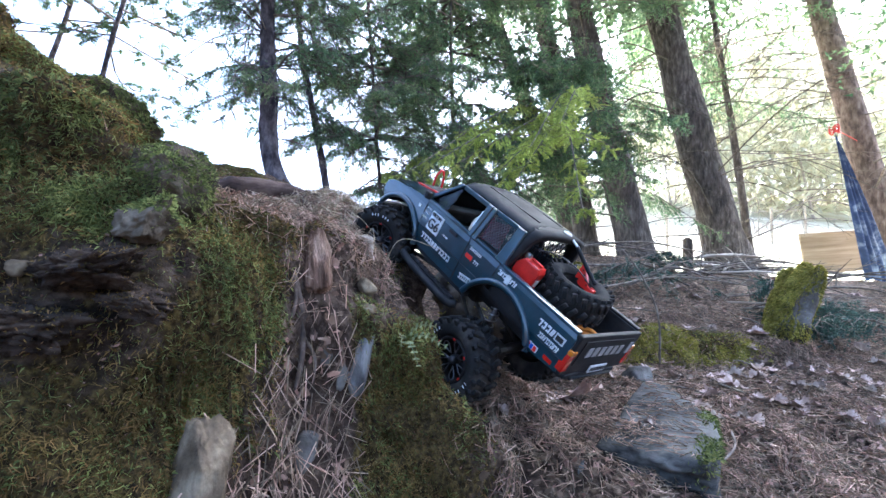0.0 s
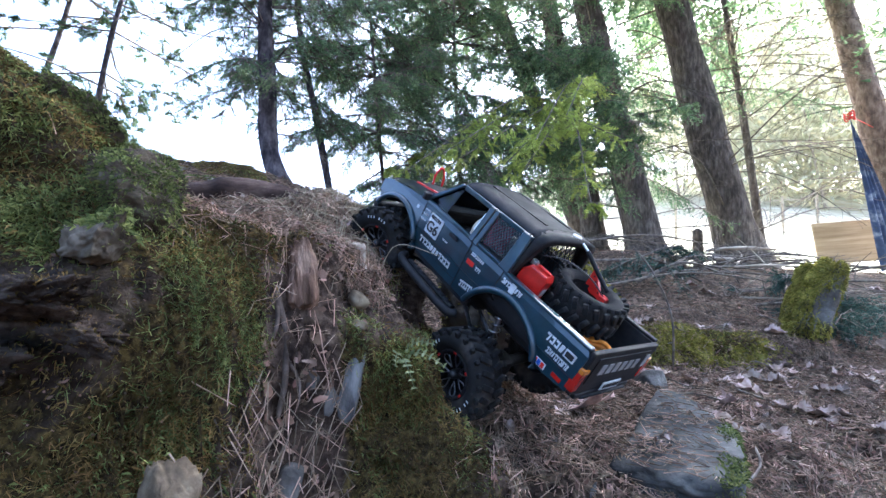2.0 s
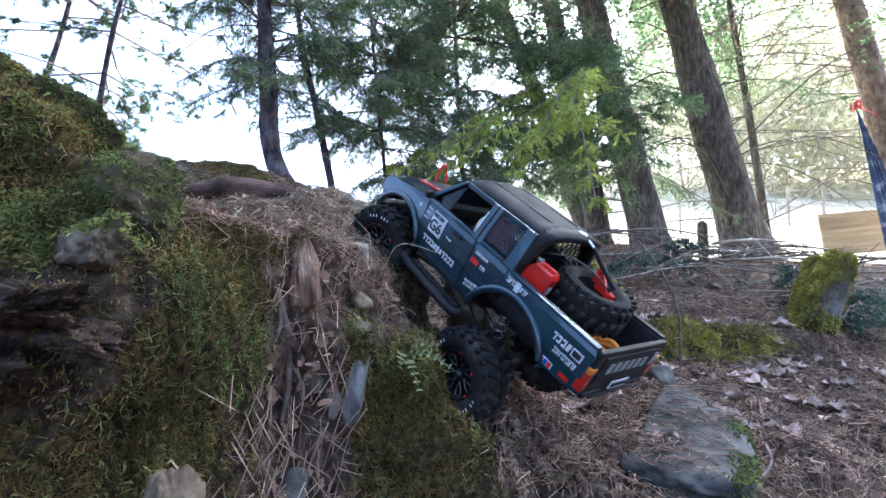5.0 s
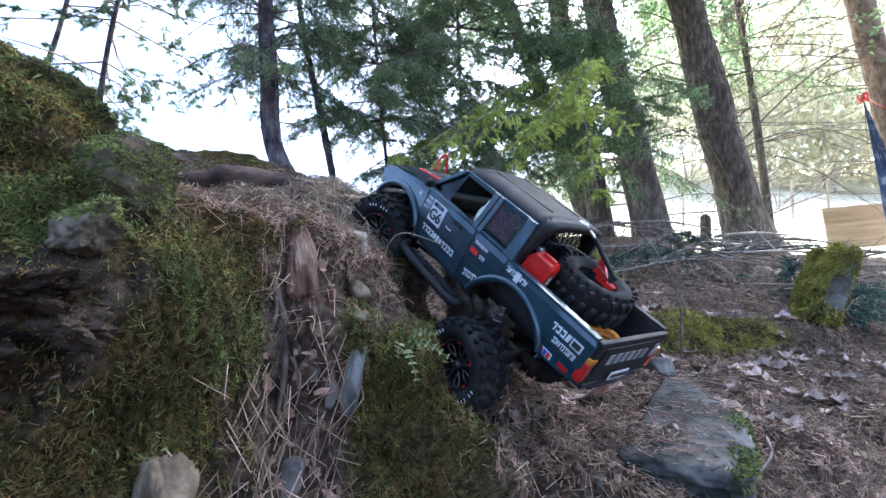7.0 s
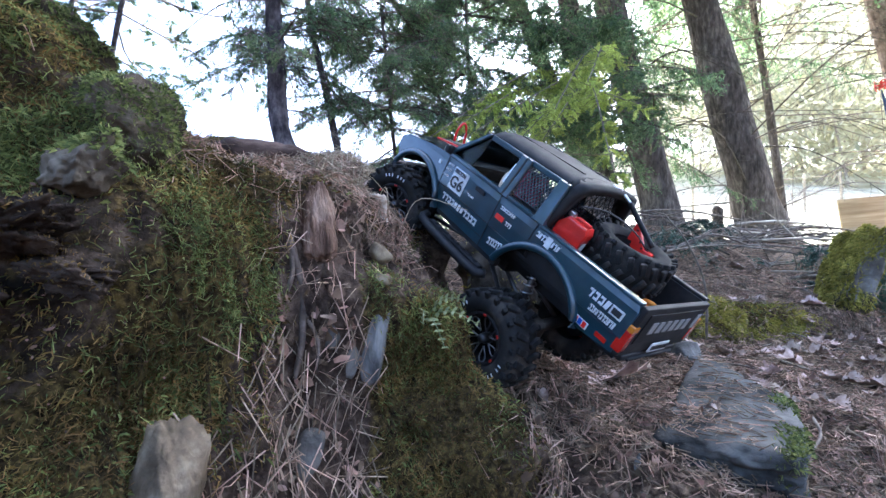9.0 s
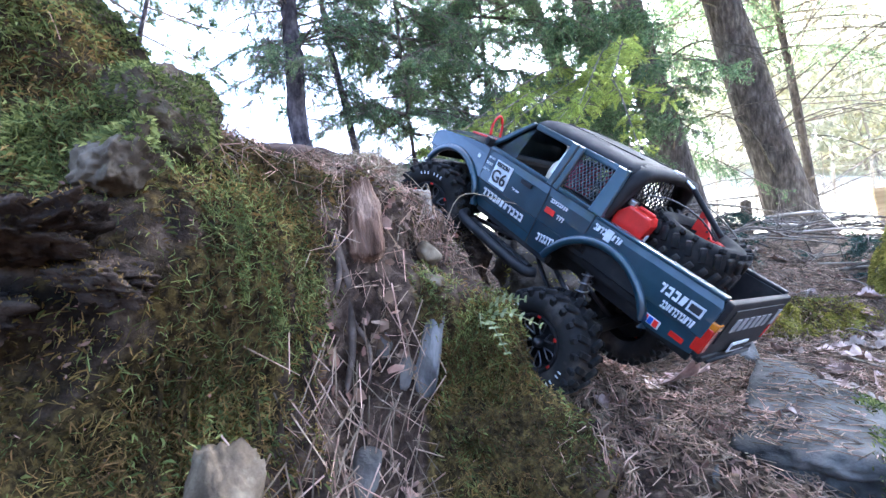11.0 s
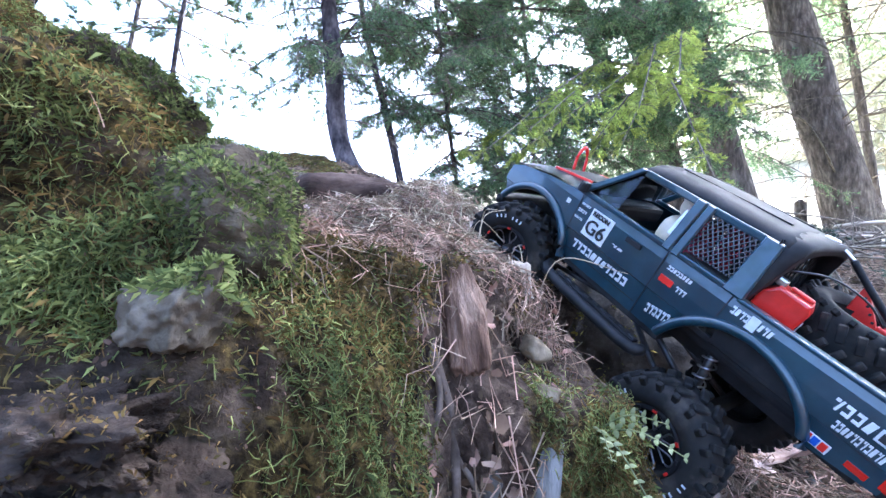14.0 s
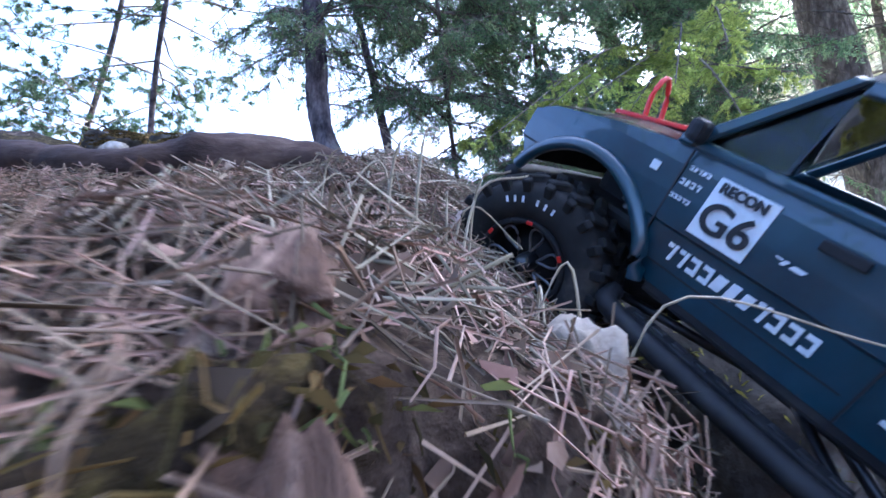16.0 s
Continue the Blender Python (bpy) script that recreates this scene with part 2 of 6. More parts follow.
def part(name, bm, material, parent=None, label="", smooth=False):
    me = bpy.data.meshes.new(name)
    bm.normal_update()
    bm.to_mesh(me)
    bm.free()
    me.materials.append(material)
    if smooth:
        me.polygons.foreach_set("use_smooth", np.ones(len(me.polygons), bool))
    ob = new(name, me)
    ob.parent = parent
    return tagged(ob, label) if label else ob


def root_of(name, m, label, category, group="", kind=""):
    ob = new(name)
    ob.empty_display_size = 0.05
    ob.matrix_world = m
    return tagged(ob, label, category, group, kind)


def lattice_noise(p, seed=0):
    """Smooth noise in -1..1 at places p (n x 3)."""
    i = np.floor(p).astype(np.int64)
    u = p - i
    u = u * u * (3 - 2 * u)
    out = 0
    for dx in (0, 1):
        for dy in (0, 1):
            for dz in (0, 1):
                h = (i[:, 0] + dx) * 374761393 + (i[:, 1] + dy) * 668265263 + (i[:, 2] + dz) * 2147483647 + seed * 974634541
                h = (h ^ (h >> 13)) * 1274126177 & 0xFFFFFFFF
                h = ((h ^ (h >> 16)) & 0xFFFF) / 32767.5 - 1
                w = (u[:, 0] if dx else 1 - u[:, 0]) * (u[:, 1] if dy else 1 - u[:, 1]) * (u[:, 2] if dz else 1 - u[:, 2])
                out = out + w * h
    return out


def fractal(p, scale, octaves=4, seed=0, gain=0.5):
    p, out, amp = np.asarray(p, float) * scale, 0, 1.0
    for k in range(octaves):
        out = out + amp * lattice_noise(p, seed + k)
        p, amp = p * 2.03 + 7.3, amp * gain
    return out


def tube_arrays(points, radii, sides=8):
    """Rings round a line; returns verts and quads."""
    pts = np.asarray(points, float)
    rad = np.broadcast_to(np.asarray(radii, float), (len(pts),))
    tang = np.gradient(pts, axis=0)
    tang /= np.linalg.norm(tang, axis=1)[:, None] + 1e-9
    ref = np.where(np.abs(tang[:, 2:3]) < 0.9, [[0, 0, 1.0]], [[1.0, 0, 0]])
    a = np.cross(tang, ref)
    a /= np.linalg.norm(a, axis=1)[:, None] + 1e-9
    b = np.cross(tang, a)
    ang = np.arange(sides) * 2 * np.pi / sides
    ring = a[:, None] * np.cos(ang)[None, :, None] + b[:, None] * np.sin(ang)[None, :, None]
    v = (pts[:, None] + ring * rad[:, None, None]).reshape(-1, 3)
    k = np.arange(len(pts) - 1)[:, None] * sides
    j = np.arange(sides)[None]
    q = np.stack([k + j, k + (j + 1) % sides, k + sides + (j + 1) % sides, k + sides + j], -1).reshape(-1, 4)
    return v, q


class Pile:
    """Gathers many small pieces for one mesh."""
    def __init__(self):
        self.v, self.t, self.q, self.n = [], [], [], 0

    def add(self, v, tris=None, quads=None):
        self.v.append(v)
        if tris is not None:
            self.t.append(np.asarray(tris) + self.n)
        if quads is not None:
            self.q.append(np.asarray(quads) + self.n)
        self.n += len(v)

    def build(self, name, material, parent=None, smooth=False):
        return mesh_np(name, np.concatenate(self.v), np.concatenate(self.t) if self.t else None,
                       np.concatenate(self.q) if self.q else None, material, parent, smooth)


def curve_points(ctrl, n=24):
    """A smooth line through a few places."""
    c = np.asarray(ctrl, float)
    c = np.vstack([2 * c[0] - c[1], c, 2 * c[-1] - c[-2]])
    out = []
    for u in np.linspace(0, len(c) - 3 - 1e-6, n):
        i, f = int(u), u - int(u)
        p0, p1, p2, p3 = c[i:i + 4]
        out.append(0.5 * (2 * p1 + (p2 - p0) * f + (2 * p0 - 5 * p1 + 4 * p2 - p3) * f * f + (3 * p1 - p0 - 3 * p2 + p3) * f ** 3))
    return np.array(out)


# ---- terrain ----
def smooth(a, b, x):
    u = np.clip((x - a) / (b - a), 0, 1)
    return u * u * (3 - 2 * u)


# The bank's upper edge in plan; the ledge lies inside.
EDGE = np.array([(-9, -0.8), (-1.2, 0.1), (-0.7, 0.31), (-0.45, 0.42), (-0.33, 0.48), (-0.26, 0.58), (-0.15, 0.665), (-0.1, 0.73), (-0.12, 0.84), (-0.13, 0.97),
                 (-0.19, 1.1), (-0.34, 1.4), (-0.5, 1.8), (-0.75, 2.3), (-1.6, 2.8), (-9, 3.3)])


def inside_by(x, y):
    """Signed distance from the bank's edge, positive on the ledge."""
    best, sign = np.full(x.shape, 1e9), np.zeros(x.shape, bool)
    for (ax, ay), (bx, by) in zip(EDGE, np.roll(EDGE, -1, 0)):
        dx, dy = bx - ax, by - ay
        u = np.clip(((x - ax) * dx + (y - ay) * dy) / (dx * dx + dy * dy), 0, 1)
        best = np.minimum(best, np.hypot(x - ax - u * dx, y - ay - u * dy))
        sign ^= ((ay > y) != (by > y)) & (x < (bx - ax) * (y - ay) / (by - ay + 1e-12) + ax)
    return np.where(sign, best, -best)


def bump(x, y, cx, cy, rx, ry, amp):
    return amp * np.exp(-(((x - cx) / rx) ** 2 + ((y - cy) / ry) ** 2) ** 1.4)


# Mossy humps on the ledge: centre, radii, height.
LOBES = [(-0.448, 0.53, 0.148, 0.117, 0.142, 1.2), (-0.509, 0.505, 0.134, 0.086, 0.188, 3.762), (-0.757, 0.649, 0.109, 0.092, 0.285, 2.125), (-0.92, 0.673, 0.154, 0.179, 0.395, 2.899)]


def lobe(x, y, cx, cy, rx, ry, amp, hard):
    return amp * np.exp(-(((x - cx) / rx) ** 2 + ((y - cy) / ry) ** 2) ** hard)


def height(x, y):
    p = np.stack([x, y, 0 * x], -1).reshape(-1, 3)
    wob = fractal(p, 6, 3, 5).reshape(x.shape)
    g = (0.13 + 0.17 * smooth(0.45, 1.0, y) + 0.1 * np.clip(y - 1.2, 0, 0.7) + 0.38 * np.clip(y - 1.9, 0, 1.0) + 0.08 * np.clip(y - 2.9, 0, 3.6)
         + 0.21 * np.clip(y - 6.5, 0, 60) + 0.12 * np.clip(y - 10, 0, 40) * smooth(3, 11, x) + 0.02 * np.clip(y - 64, 0, 1000))
    g = g + 0.1 * smooth(0.22, -0.02, x) * smooth(0.75, 1.0, y) - 0.05 * np.clip(-y, 0, 2)
    g = g + bump(x, y, -0.045, 0.74, 0.085, 0.08, 0.11)
    g = g + 0.1 * smooth(0.38, 0.5, x + 0.03 * wob) * smooth(1.5, 1.62, y - 0.12 * x) * smooth(1.35, 1.2, x)
    top = 0.605 + 0.32 * (np.minimum(y, 2.05) - 0.65) - 0.6 * np.clip(y - 2.1, 0, 3) - 0.1 * smooth(-0.95, -0.5, x) * smooth(1.1, 2.0, y)
    top = top - 0.62 * np.clip(x + 0.33, 0, 0.3) * smooth(0.72, 0.92, y)
    top = top + np.maximum.reduce([lobe(x, y, *q) for q in LOBES])
    top = top + bump(x, y, -1.25, 2.05, 0.32, 0.2, 0.075) + bump(x, y, -2.2, 1.9, 0.5, 0.3, 0.16) - bump(x, y, -0.11, 0.78, 0.1, 0.14, 0.055)
    s = inside_by(x, y) + 0.022 * wob
    face = smooth(-0.085, 0.03, s)
    near = np.exp(-((x / 6) ** 2 + (y / 6) ** 2))
    z = g + np.maximum(top - g, 0) * face
    return z + near * (0.014 * fractal(p, 9, 4, 11).reshape(x.shape) + 0.008 * fractal(p, 40, 3, 17).reshape(x.shape)) + (1 - near) * 0.15 * fractal(p, 0.4, 3, 3).reshape(x.shape)


def stretch_axis(lo, hi, step, far):
    core = np.arange(lo, hi + step / 2, step)
    grow = step * 1.12 ** np.arange(1, 120)
    out = np.cumsum(grow)
    out = out[out < far]
    return np.r_[(lo - out)[::-1], core, hi + out]


def build_ground():
    xs, ys = stretch_axis(-1.4, 1.2, 0.009, 400), stretch_axis(0.3, 1.05, 0.0052, 400)
    ys = np.r_[ys[ys < 1.05], np.arange(1.05, 2.2, 0.011), ys[ys > 1.3] + 0.9 + 0.011][:]
    ys = np.unique(np.round(ys, 5))
    X, Y = np.meshgrid(xs, ys)
    Zv = height(X, Y)
    v = np.stack([X, Y, Zv], -1).reshape(-1, 3)
    gy, gx = np.gradient(Zv, ys, xs)
    nrm = np.stack([-gx, -gy, np.ones_like(gx)], -1).reshape(-1, 3)
    nrm /= np.linalg.norm(nrm, axis=1)[:, None]
    steep = 1 - nrm[:, 2]
    near = np.exp(-((v[:, 0] / 3) ** 2 + ((v[:, 1] - 0.8) / 3) ** 2))
    # ledges and knobs that stand out from the steep face
    relief = 0.028 * fractal(v * [1, 1, 1.8], 7, 4, 23) + 0.012 * np.abs(fractal(v * [1, 1, 2.6], 20, 3, 29))
    v = v + nrm * (relief * near * (0.25 + 0.9 * smooth(0.15, 0.6, steep)))[:, None]
    w, h = len(xs), len(ys)
    i = (np.arange(h - 1)[:, None] * w + np.arange(w - 1)[None]).ravel()
    ob = mesh_np("ground", v, None, np.stack([i, i + 1, i + w + 1, i + w], -1), M_GROUND, smooth=True)
    x, y, z = v.T
    s = inside_by(x, y)
    blot = fractal(v, 5, 3, 41)
    straw = smooth(-0.25, -0.225, x + 0.17 * (0.5 - z) + 0.03 * blot) * smooth(-0.15, -0.175, x - 0.08 * (0.5 - z)) * smooth(0.62, 0.56, z) * (y < 0.85)
    dark_rock = smooth(-0.27, -0.33, x + 0.03 * blot) * smooth(0.58, 0.55, z + 0.03 * blot) * smooth(0.39, 0.45, z + 0.03 * blot) * (y < 0.8)
    on_face = smooth(-0.2, -0.06, s) * smooth(0.06, 0.0, s)
    moss = on_face * (y < 1.1) * (1 - straw) * (1 - 0.62 * dark_rock) * smooth(-0.55, 0.0, blot + 0.35)
    moss = moss * (1 - smooth(0.45, 0.51, z + 0.02 * blot) * smooth(-0.17, -0.12, x))
    rim = smooth(-0.3, -0.36, x) * smooth(0.55, 0.6, z) * smooth(0.75, 0.62, y + 0.25 * (x + 0.4))
    ridge = smooth(-0.1, -0.4, x) * smooth(1.45, 1.8, y) * smooth(2.3, 2.1, y) * smooth(-0.25, 0.2, blot + 0.1)
    terrace = smooth(0.45, 0.6, x) * smooth(1.08, 0.92, x) * smooth(1.48, 1.55, y - 0.12 * x) * smooth(1.72, 1.62, y - 0.12 * x)
    moss = np.clip(np.maximum.reduce([moss, rim * (0.6 + 0.4 * smooth(-0.4, 0.1, blot + 0.2)), 0.8 * ridge, 0.8 * terrace]), 0, 1)
    meadow = smooth(3.6, 5.0, y)
    litter = np.clip(np.maximum(straw * 0.3, (1 - on_face) * 1.0) * (1 - moss) * (1 - meadow) * (1 - 0.95 * rim) * (1 - smooth(-0.34, -0.42, x) * (y < 0.62)), 0, 1)
    # Dark soil bared below the truck, partly standing in for its shade.
    bare = np.exp(-((x - 0.06) / 0.17) ** 2 - ((y - 0.82) / 0.17) ** 2) * smooth(-0.3, 0.3, blot + 0.35)
    litter = litter * (1 - 0.88 * bare)
    rock = np.clip(np.maximum(dark_rock, 0.3 * on_face * smooth(0.1, 0.5, blot)), 0, 1)
    masks = dict(terrace=terrace, moss=moss, litter=litter, rock=rock, meadow=meadow, straw=straw, rim=rim)
    for key in ("moss", "litter", "rock", "meadow"):
        ob.data.attributes.new(key, "FLOAT", "POINT").data.foreach_set("value", masks[key].astype(np.float32))
    return tagged(ob, "forest bank of soil and rock under moss and needles", "ground", kind="structure"), v, nrm, masks, w, h


ground, GV, GN, MASK, GW, GH = build_ground()


def smooth_normals():
    """Normals of the ground at its vertices, relief included."""
    g = GV.reshape(GH, GW, 3)
    n = np.cross(np.gradient(g, axis=1), np.gradient(g, axis=0)).reshape(-1, 3)
    return n / (np.linalg.norm(n, axis=1)[:, None] + 1e-12)


GS = smooth_normals()


def scatter(mask, count, seed, lo=(-1.5, 0.25, -1), hi=(1.6, 2.4, 3)):
    """Random places on the ground, by area and mask, with normals."""
    rng = np.random.default_rng(seed)
    i = (np.arange(GH - 1)[:, None] * GW + np.arange(GW - 1)[None]).ravel()
    c = GV[i]
    keep = ((c > lo) & (c < hi)).all(1)
    i = i[keep]
    e1, e2 = GV[i + 1] - GV[i], GV[i + GW] - GV[i]
    wgt = np.linalg.norm(np.cross(e1, e2), axis=1) * mask[i]
    k = rng.choice(len(i), count, p=wgt / wgt.sum())
    a, b = rng.random((2, count, 1))
    i = i[k]
    flat = np.cross(e1[k], e2[k])
    flat /= np.linalg.norm(flat, axis=1)[:, None] + 1e-12
    nr = (1 - a) * (1 - b) * GS[i] + a * (1 - b) * GS[i + 1] + (1 - a) * b * GS[i + GW] + a * b * GS[i + GW + 1] + 0.25 * rng.normal(size=flat.shape)
    nr /= np.linalg.norm(nr, axis=1)[:, None] + 1e-12
    p = (1 - a) * (1 - b) * GV[i] + a * (1 - b) * GV[i + 1] + (1 - a) * b * GV[i + GW] + a * b * GV[i + GW + 1]
    slip = rng.normal(0, 0.004, (count, 3))
    return p + slip - (slip * flat).sum(1)[:, None] * flat, nr, rng


def strands(name, places, normals, rng, length, width, lift, droop, material, label, parent=None, category="moss"):
    """Short bent blades that grow from places."""
    n = len(places)
    side = rng.normal(size=(n, 3))
    tang = side - (side * normals).sum(1)[:, None] * normals
    tang /= np.linalg.norm(tang, axis=1)[:, None]
    ln = (length * rng.uniform(0.5, 1.4, n))[:, None]
    up = normals * lift + tang
    up /= np.linalg.norm(up, axis=1)[:, None]
    mid = places + up * ln * 0.55
    tip = mid + (up * 0.7 + tang * 0.35 + [0, 0, -droop]) * ln * 0.5
    wd = np.cross(up, rng.normal(size=(n, 3)))
    wd = wd / (np.linalg.norm(wd, axis=1)[:, None] + 1e-9) * width
    base = places - normals * 0.002
    v = np.stack([base - wd, base + wd * 0.6, tip, mid - wd * 0.9], 1).reshape(-1, 3)
    ob = mesh_np(name, v, None, np.arange(n * 4).reshape(-1, 4), material, parent)
    return tagged(ob, label, category, kind="stuff")


def sticks(name, places, dirs, lengths, radius, material, rng, bend=0.08, bent=False):
    """Thin three-sided needles along dirs."""
    n = len(places)
    d = dirs / (np.linalg.norm(dirs, axis=1)[:, None] + 1e-9)
    a = np.cross(d, rng.normal(size=(n, 3)))
    a /= np.linalg.norm(a, axis=1)[:, None] + 1e-9
    b = np.cross(d, a)
    L = np.asarray(lengths)[:, None]
    bow = a * L * rng.normal(0, bend, (n, 1))
    rows = []
    steps = (-0.5, 0.0, 0.5) if bent else (-0.5, 0.5)
    for f in steps:
        c = places + d * L * f + bow * (1 - 4 * f * f)
        for k in range(3):
            t = 2 * np.pi * k / 3
            rows.append(c + (a * np.cos(t) + b * np.sin(t)) * radius * (0.75 - 0.5 * f))
    v = np.stack(rows, 1).reshape(-1, 3)
    q = np.array([(r * 3 + k, r * 3 + (k + 1) % 3, r * 3 + 3 + (k + 1) % 3, r * 3 + 3 + k) for r in range(len(steps) - 1) for k in range(2)])
    return mesh_np(name, v, None, (np.arange(n)[:, None, None] * 3 * len(steps) + q[None]).reshape(-1, 4), material)


# ---- moss, needles, grass on the ground ----
def cover():
    x, y, z = GV.T
    clump = fractal(GV, 22, 3, 77)
    patch = fractal(GV, 13, 3, 91)
    rim = MASK["rim"] * smooth(-0.3, 0.4, fractal(GV, 9, 3, 78) + 0.05) * smooth(0.7, 0.65, z + 0.06 * fractal(GV, 6, 2, 79))
    p, nr, rng = scatter(MASK["moss"] ** 1.5 * (1 - 0.85 * rim) * (0.25 + smooth(-0.5, 0.4, clump)), 280000, 1)
    strands("moss", p, nr, rng, 0.006, 0.00046, 1.0, 0.5, M_MOSS, "olive brown moss hanging on the steep bank")
    p, nr, rng = scatter(MASK["moss"] ** 2 * (rim + 0.1) * (0.12 + smooth(-0.4, 0.5, clump)), 190000, 2)
    strands("green_moss", p, nr, rng, 0.0068, 0.00048, 1.2, 0.4, M_MOSS_GREEN, "bright green moss along the bank's rim")
    # long wiry shoots that lie over the cushions
    warm = smooth(-0.34, -0.29, x) * smooth(0.6, 0.55, z) * smooth(0.42, 0.48, z)
    for mask, count, seed, stuff, label in ((MASK["moss"] ** 2 * (1 - 0.8 * warm) * (1 - 0.75 * smooth(0.6, 0.68, z)) * (0.2 + smooth(-0.4, 0.4, patch)), 26000, 14, M_MOSS, "wiry olive moss shoots on the bank"),
                                            (MASK["moss"] ** 2 * (0.08 + warm + 0.8 * rim) * (0.15 + smooth(-0.3, 0.4, clump)), 20000, 15, M_MOSS_GREEN, "wiry green moss shoots on the bank")):
        p, nr, rng = scatter(mask, count, seed)
        d = rng.normal(size=p.shape)
        d -= (d * nr).sum(1)[:, None] * nr * 0.75
        d[:, 2] -= 0.25
        tagged(sticks("moss_shoots", p + nr * rng.uniform(0.001, 0.007, (len(p), 1)), d, rng.uniform(0.005, 0.014, len(p)), 0.00045, stuff, rng, 0.22, True), label, "moss", kind="stuff")
    p, nr, rng = scatter(MASK["terrace"] * (0.04 + smooth(0.0, 0.3, patch + 0.3 * clump)), 13000, 12)
    strands("step_moss", p, nr, rng, 0.014, 0.0013, 1.1, 0.4, M_MOSS_SUN_YELLOW, "yellow-green moss along the low earth step")
    for k, (count, rad, box) in enumerate(((30000, 0.0005, ((-0.9, 0.4, 0.3), (0.0, 1.2, 0.9))), (20000, 0.0008, ((-1.5, 0.25, -1), (1.9, 2.6, 3))), (36000, 0.001, ((0.0, 0.7, 0), (1.6, 2.0, 2))))):
        p, nr, rng = scatter(MASK["litter"] * (1 - 0.92 * MASK["straw"]) * (1 + 2 * (y < 1.0)) * (0.3 + 1.4 * smooth(-0.25, 0.3, patch)), count, 3 + k, *box)
        d = rng.normal(size=p.shape)
        d = d - (d * nr).sum(1)[:, None] * nr * 0.85
        d[:, 2] -= 0.8 * (1 - nr[:, 2]) * np.sign(rng.random(len(p)) - 0.15)
        tagged(sticks("dead_needles", p + nr * rng.uniform(0.001, 0.013, (len(p), 1)), d, rng.uniform(0.012, 0.042, len(p)), rad, M_STRAW, rng, 0.12, k == 0),
               "brown fallen conifer needles strewn over the soil", "needle litter", kind="stuff")
    p, nr, rng = scatter(MASK["straw"] * smooth(0.47, 0.41, z + 0.04 * clump), 520, 8, (-0.5, 0.3, 0.1), (-0.05, 0.8, 0.6))
    d = rng.normal(size=p.shape) * [0.5, 0.35, 0.5] + [0.12, -0.2, -0.75]
    tagged(sticks("straw", p + nr * rng.uniform(0.004, 0.02, (len(p), 1)), d, rng.uniform(0.03, 0.08, len(p)), 0.00085, M_STRAW_PALE, rng, 0.05),
           "pale dry straw hanging down the bank's gully", "straw", kind="stuff")
    p, nr, rng = scatter(MASK["litter"] * (y > 1.6) + 0.02 * MASK["litter"], 9000, 9, (-1.5, 0.3, -1), (4.0, 4.5, 3))
    d = rng.normal(size=p.shape) * [1, 1, 0.15]
    tagged(sticks("dead_needles", p + nr * 0.004, d, rng.uniform(0.03, 0.08, len(p)), 0.0013, M_STRAW, rng), "brown needles and straw on the upper ground", "needle litter", kind="stuff")
    p, nr, rng = scatter(MASK["litter"] * smooth(-0.62, -0.3, x) * smooth(-0.19, -0.24, x) * (y > 0.69), 900, 13, (-0.7, 0.64, 0.5), (-0.05, 1.25, 1))
    d = rng.normal(size=p.shape) * [0.8, 0.6, 0.12] + [0.5, -0.2, 0.0]
    d -= (d * nr).sum(1)[:, None] * nr * 0.93
    tagged(sticks("dry_grass", p + nr * rng.uniform(0.006, 0.02, (len(p), 1)), d, rng.uniform(0.03, 0.07, len(p)), 0.0008, M_GRASS, rng, 0.2), "dry yellow grass blades lying on the ledge", "grass", kind="stuff")
    rng = np.random.default_rng(66)
    u, w = rng.uniform(-0.06, 0.06, 300), rng.uniform(-0.2, 0.2, 300)
    m = np.array(pose(0.408, 0.975, 0.29, 10, -2, -30))
    p = np.stack([u, w, np.full(300, 0.037)], -1) @ m[:3, :3].T + m[:3, 3]
    tagged(sticks("slab_needles", p, rng.normal(size=p.shape) @ np.diag([1, 1, 0.05]), rng.uniform(0.012, 0.04, 300), 0.0009, M_STRAW, rng),
           "few dead needles lying on the stone slab", "needle litter", kind="stuff")
    # crumbs of bark, leaf and soil between the needles, and grit on the bare rock
    for mask, count, seed, hi, name, stuff, label in (
            ((MASK["litter"] + 0.12 * MASK["straw"]) * (1 + 2 * (y < 1.1)), 20000, 10, 0.0085, "leaf_litter", M_CRUMB, "small brown bits of bark and old leaves"),
            (MASK["rock"] + 0.25 * MASK["straw"] + 0.06 * MASK["moss"], 4000, 11, 0.0019, "grit", M_CRUMB, "fine brown grit on the bare bank")):
        p, nr, rng = scatter(mask, count, seed, (-1.3, 0.3, 0), (1.6, 2.2, 2))
        n = len(p)
        a = rng.normal(size=p.shape)
        a -= (a * nr).sum(1)[:, None] * nr * 0.7
        a /= np.linalg.norm(a, axis=1)[:, None]
        b = np.cross(nr + 0.4 * rng.normal(size=p.shape), a)
        ra, rb = rng.uniform(0.25, 1.0, (2, n, 1)) * hi
        c = p + nr * rng.uniform(0.001, 0.005, (n, 1))
        ring = [c + a * ra * math.cos(t) * rng.uniform(0.6, 1.1, (n, 1)) + b * rb * math.sin(t) * rng.uniform(0.6, 1.1, (n, 1)) + nr * hi * rng.normal(0, 0.15, (n, 1)) for t in (0.0, 1.3, 2.4, 3.8, 5.0)]
        v = np.stack(ring, 1).reshape(-1, 3)
        k = np.arange(n)[:, None] * 5
        tagged(mesh_np(name, v, k + [[0, 3, 4]], k + [[0, 1, 2, 3]], stuff), label, "leaf litter" if hi > 0.005 else "grit", kind="stuff")


cover()


